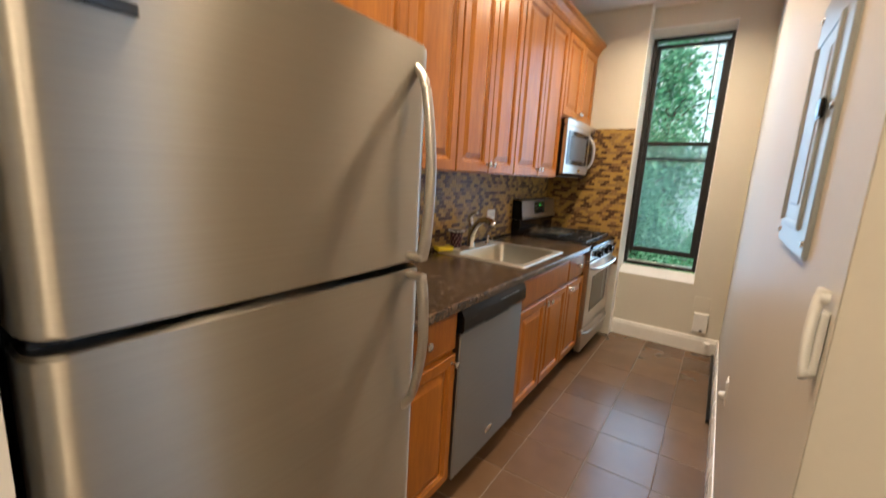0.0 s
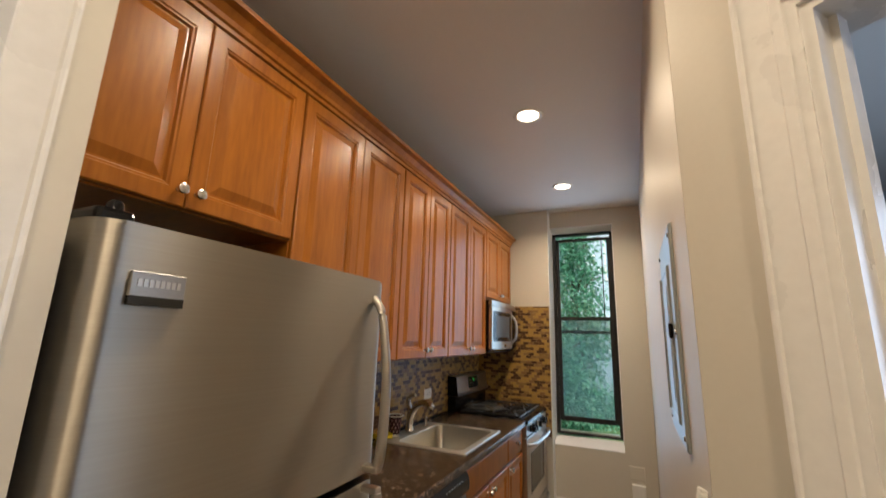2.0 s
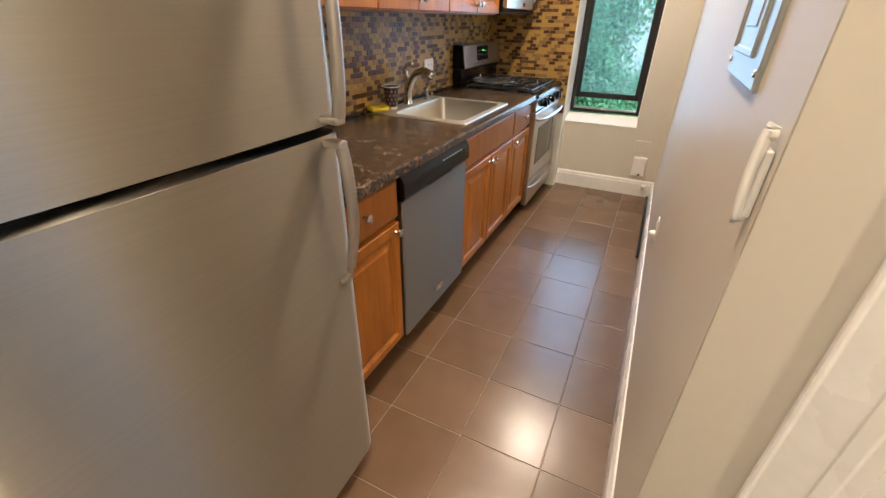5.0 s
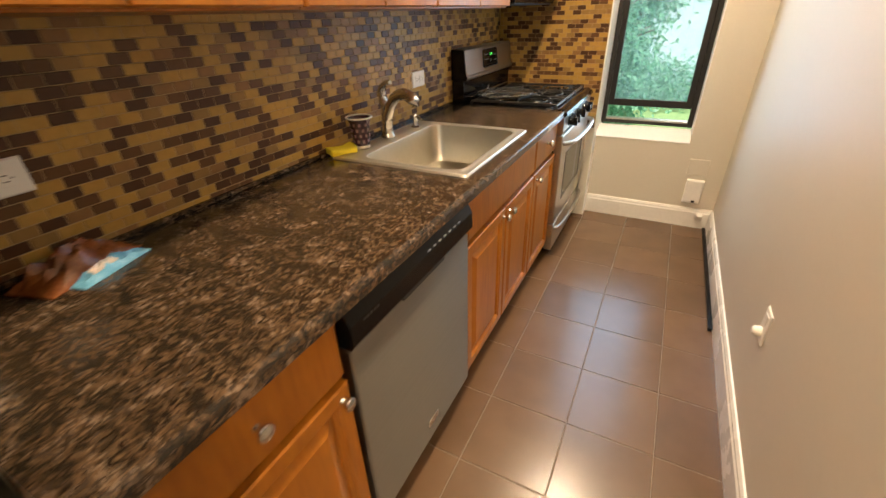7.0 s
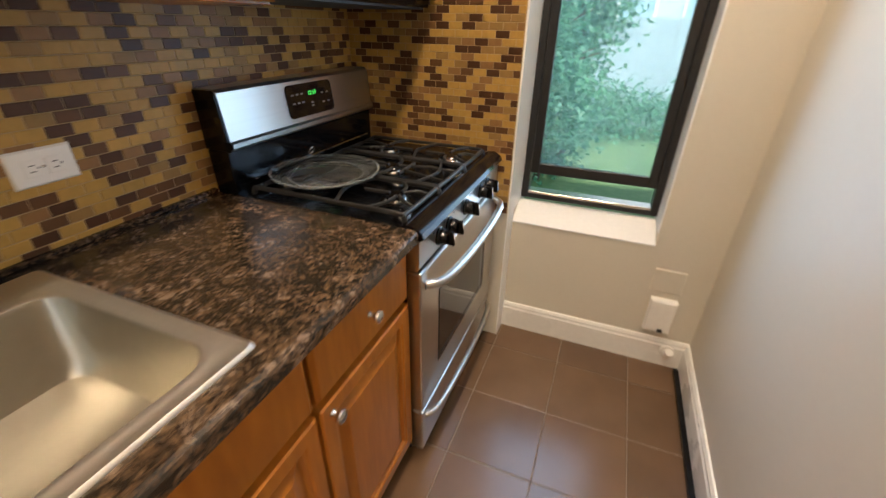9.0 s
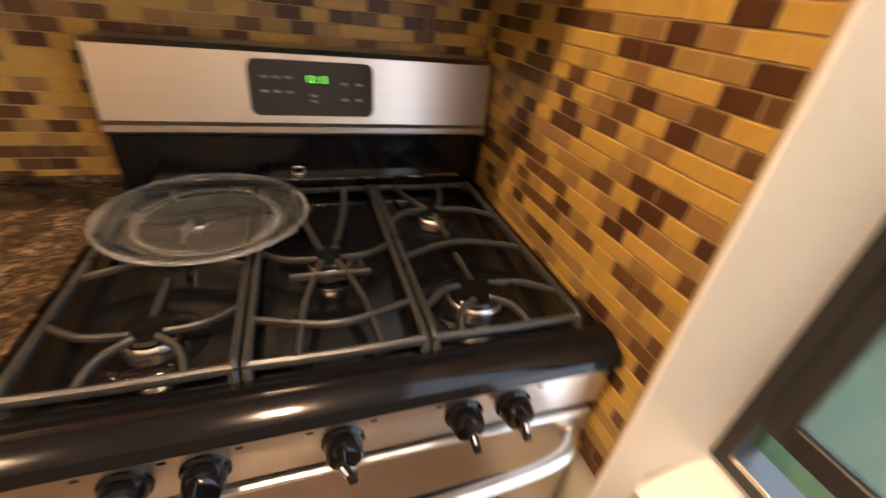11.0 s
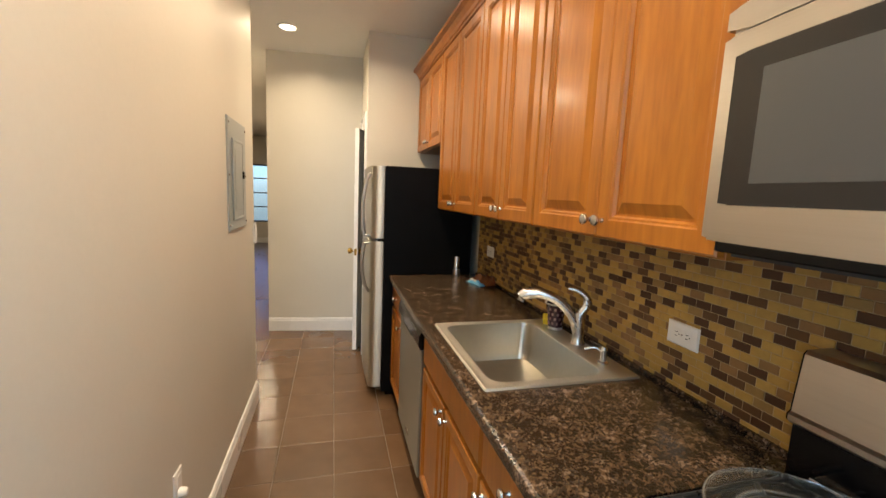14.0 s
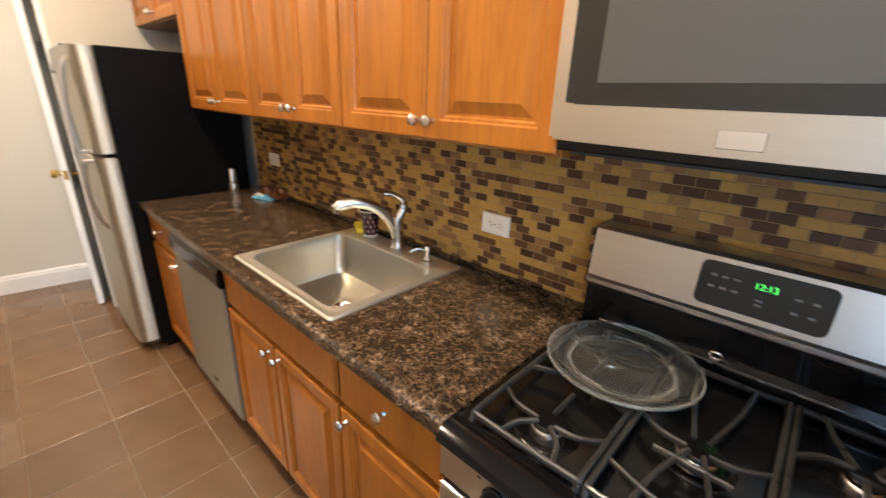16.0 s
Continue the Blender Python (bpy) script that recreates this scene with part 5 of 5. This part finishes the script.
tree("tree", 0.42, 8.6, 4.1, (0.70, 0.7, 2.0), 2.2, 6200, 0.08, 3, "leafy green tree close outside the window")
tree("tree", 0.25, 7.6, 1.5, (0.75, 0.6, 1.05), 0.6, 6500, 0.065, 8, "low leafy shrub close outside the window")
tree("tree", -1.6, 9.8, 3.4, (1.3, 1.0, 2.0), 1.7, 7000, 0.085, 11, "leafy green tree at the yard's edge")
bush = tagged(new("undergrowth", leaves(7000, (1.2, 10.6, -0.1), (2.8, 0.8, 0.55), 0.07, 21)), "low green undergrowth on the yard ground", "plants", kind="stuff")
fence = thing("fence", (1, 11.5, -0.35), "pale blue-grey board fence behind the trees", "fence")
fm = None
for k in range(40):
    if fm is None:
        t_ = link_mesh("board", box(-0.07, 0.07, -0.012, 0.012, 0, 1.9, 0.004, 1), M_FENCE)
        fm = t_.data
        bpy.data.objects.remove(t_)
    ob = new("board", fm)
    ob.matrix_basis = pose(-2.6 + 0.15 * k, 11.5, -0.38 + 0.02 * math.sin(k * 2.1))
    adopt(ob, fence)
for z_ in (0.2, 1.2):
    part("rail", box(-2.7, 3.4, 11.515, 11.56, z_, z_ + 0.09), M_FENCE, fence)
hs = thing("house", (2.5, 17, -0.35), "dark slate-blue house across the yard", "house")
part("wall", box(-3.5, 7.0, 16.0, 22, -0.5, 6.6), M_BRICK, hs)
part("roof", prism([(15.4, 6.5), (22.6, 6.5), (22.6, 6.7), (19, 8.6), (15.4, 6.7)], -3.9, 7.4, "x"), M_FRAME, hs)
for wx in (-1.8, 0.6, 2.2, 4.4):
    for wz in (0.8, 3.7):
        wdw = part("window", frame_bars(15.94, 16.02, wx, wx + 1.0, wz, wz + 1.6, 0.08, 0.08, 0.08), M_TRIM, hs)
        part("pane", box(wx + 0.08, wx + 0.92, 15.985, 15.995, wz + 0.08, wz + 1.52), plain("house pane", (0.35, 0.5, 0.62), 0.08), wdw)
part("gutter", tube([(-3.9, 15.35, 6.45), (7.4, 15.35, 6.45)], 0.07, 8), M_FRAME, hs)
part("wall_lamp", box(1.68, 1.80, 15.88, 15.995, 2.95, 3.15, 0.02), plain("porch lamp", (1.0, 0.95, 0.85), 0.4, emit=6.0), hs, "small lit wall lamp")

# ---- floor ----
fl = solid("floor", box(-0.12, 3.52, -8.12, NW, -0.06, -0.0022), M_FGROUT, "grout bed under brown ceramic floor tiles", "floor", kind="structure")
TP, TQ = 0.305, 0.307
TX, TY = 0.736, 2.430
tile_mesh = None
tones = random.Random(5)


def tile_at(xa, xb, ya, yb):
    global tile_mesh
    if tile_mesh is None:
        t_ = link_mesh("tile", box(-0.5, 0.5, -0.5, 0.5, -0.0095, 0.0), M_FLOOR)
        bmq = bmesh.new()
        a, b_ = TP / 2 - 0.0016, TQ / 2 - 0.0016
        lo = [bmq.verts.new(p) for p in ((-a, -b_, -0.0095), (a, -b_, -0.0095), (a, b_, -0.0095), (-a, b_, -0.0095))]
        mi = [bmq.verts.new((v.co.x, v.co.y, -0.0015)) for v in lo]
        hi = [bmq.verts.new((v.co.x * (a - 0.0015) / a, v.co.y * (b_ - 0.0015) / b_, 0.0)) for v in lo]
        for p, q in ((lo, mi), (mi, hi)):
            for k in range(4):
                bmq.faces.new((p[k], p[(k + 1) % 4], q[(k + 1) % 4], q[k]))
        bmq.faces.new(hi)
        bmesh.ops.recalc_face_normals(bmq, faces=bmq.faces)
        bmq.to_mesh(t_.data)
        bmq.free()
        tile_mesh = t_.data
        bpy.data.objects.remove(t_)
    ob = new("tile", tile_mesh)
    ob.matrix_basis = Matrix.Translation(((xa + xb) / 2, (ya + yb) / 2, tones.uniform(-0.0004, 0.0002))) @ Matrix.Diagonal(((xb - xa) / TP, (yb - ya) / TQ, 1, 1))
    adopt(ob, fl)


for i in range(-2, 9):
    for j in range(-18, 6):
        xa, xb, ya, yb = TX + i * TP, TX + (i + 1) * TP, TY + j * TQ, TY + (j + 1) * TQ
        if yb > NW:
            yb = NW
        if ya >= NW - 0.02:
            continue
        if yb < 0.95 and ya > -0.75:      # the hall in front
            if xb < 0.75:
                continue
        elif yb <= -0.62:                 # the corridor
            if xb < 1.6 or xa > 3.3 or yb < -1.9:
                continue
            xb = min(xb, 3.4)
        else:
            if xa > 1.6 or xb < 0.45:
                continue
            xb = min(xb, 1.6)
        tile_at(xa, xb, ya, yb)
cf = solid("floor_corridor", box(1.67, 3.4, -8.0, -1.92, -0.0022, 0.004), M_PLANK, "dark floorboards at the corridor's far end", "floor", kind="structure")
rf = solid("floor_room", box(1.66, 4.5, 0.0, 4.4, -0.06, -0.012), M_PLANK, "dark floorboards of the next room", "floor", kind="structure")
rest = bmesh.new()
for k in range(30):
    box(1.68 + 0.094 * k, 1.772 + 0.094 * k, 0.02, 4.38, -0.012, -0.001, 0.001, 1, rest)
part("boards", rest, M_PLANK, rf)["kind"] = "stuff"

# ---- mosaic ----
# brick-bonded tiles: half of them offset from row to row, each a shallow bevelled block
MW_, MH_ = 0.0508, 0.0254
GAP = 0.0018


def mosaic_vf(w, h, t=0.0055, e=0.0013):
    a, b_ = w / 2 - GAP / 2, h / 2 - GAP / 2
    vs = [(0, -a, -b_), (0, a, -b_), (0, a, b_), (0, -a, b_), (t - 0.0012, -a, -b_), (t - 0.0012, a, -b_), (t - 0.0012, a, b_), (t - 0.0012, -a, b_), (t, -a + e, -b_ + e), (t, a - e, -b_ + e), (t, a - e, b_ - e), (t, -a + e, b_ - e)]
    fs = [(8, 9, 10, 11)] + [(k + 4, (k + 1) % 4 + 4, (k + 1) % 4 + 8, k + 8) for k in range(4)] + [(k, (k + 1) % 4, (k + 1) % 4 + 4, k + 4) for k in range(4)]
    return vs, fs


def mosaic_field(wall_ob, m, u0, u1, v0, v1, near, holes=()):
    """Tiles over u0..u1, v0..v1 on the plane m; those inside the box near stand alone as parts."""
    meshes = {}
    vs_all, fs_all = [], []
    rows = int((v1 - v0) / MH_ + 0.999)
    for r in range(rows):
        vz0, vz1 = v0 + r * MH_, min(v0 + (r + 1) * MH_, v1)
        if vz1 - vz0 < 0.006:
            continue
        u = u0 - (MW_ / 2 if r % 2 else 0)
        while u < u1 - 0.006:
            a, b_ = max(u, u0), min(u + MW_, u1)
            u += MW_
            if b_ - a < 0.007:
                continue
            cu, cv_ = (a + b_) / 2, (vz0 + vz1) / 2
            if any(h[0] < a and b_ < h[1] and h[2] < vz0 and vz1 < h[3] for h in holes):
                continue
            w, h = b_ - a, vz1 - vz0
            at = m @ Matrix.Translation((0, cu, cv_))
            if near[0] < cu < near[1] and near[2] < cv_ < near[3]:
                key = (round(w, 4), round(h, 4))
                if key not in meshes:
                    me = bpy.data.meshes.new("mosaic_tile")
                    q = mosaic_vf(w, h)
                    me.from_pydata(q[0], [], q[1])
                    me.materials.append(M_MOSAIC)
                    meshes[key] = me
                ob = new("mosaic_tile", meshes[key])
                ob.matrix_basis = at
                adopt(ob, wall_ob)
            else:
                q = mosaic_vf(w, h)
                base_i = len(vs_all)
                vs_all += [tuple(at @ Vector(p)) for p in q[0]]
                fs_all += [tuple(i_ + base_i for i_ in f) for f in q[1]]
    me = bpy.data.meshes.new("mosaic_rest")
    me.from_pydata(vs_all, [], fs_all)
    me.materials.append(M_MOSAIC_I)
    ob = adopt(new("mosaic_rest", me), wall_ob)
    ob["kind"] = "stuff"


bs = solid("backsplash_west", box(0.0005, 0.0074, 1.02, BO - 0.0005, CT, 1.44), M_GROUT, "tan and brown brick-bond mosaic backsplash over the worktop", "backsplash", kind="structure")
mosaic_field(bs, Matrix.Translation((0.0035, 0, 0)), 1.02, BO - 0.004, CT, 1.44, (2.70, 3.48, 0.93, 1.40))
bn = solid("backsplash_north", box(0.005, WIN[0] - 0.002, BO - 0.0074, BO - 0.0005, 0.66, 1.84), M_GROUT, "tan and brown brick-bond mosaic beside the window", "backsplash", kind="structure")
mosaic_field(bn, Matrix.Translation((0, BO - NW, 0)) @ flipy @ Matrix.Translation((0.0035, 0, 0)), 0.010, WIN[0] - 0.002, 0.66, 1.84, (0.20, 0.74, 0.94, 1.42))
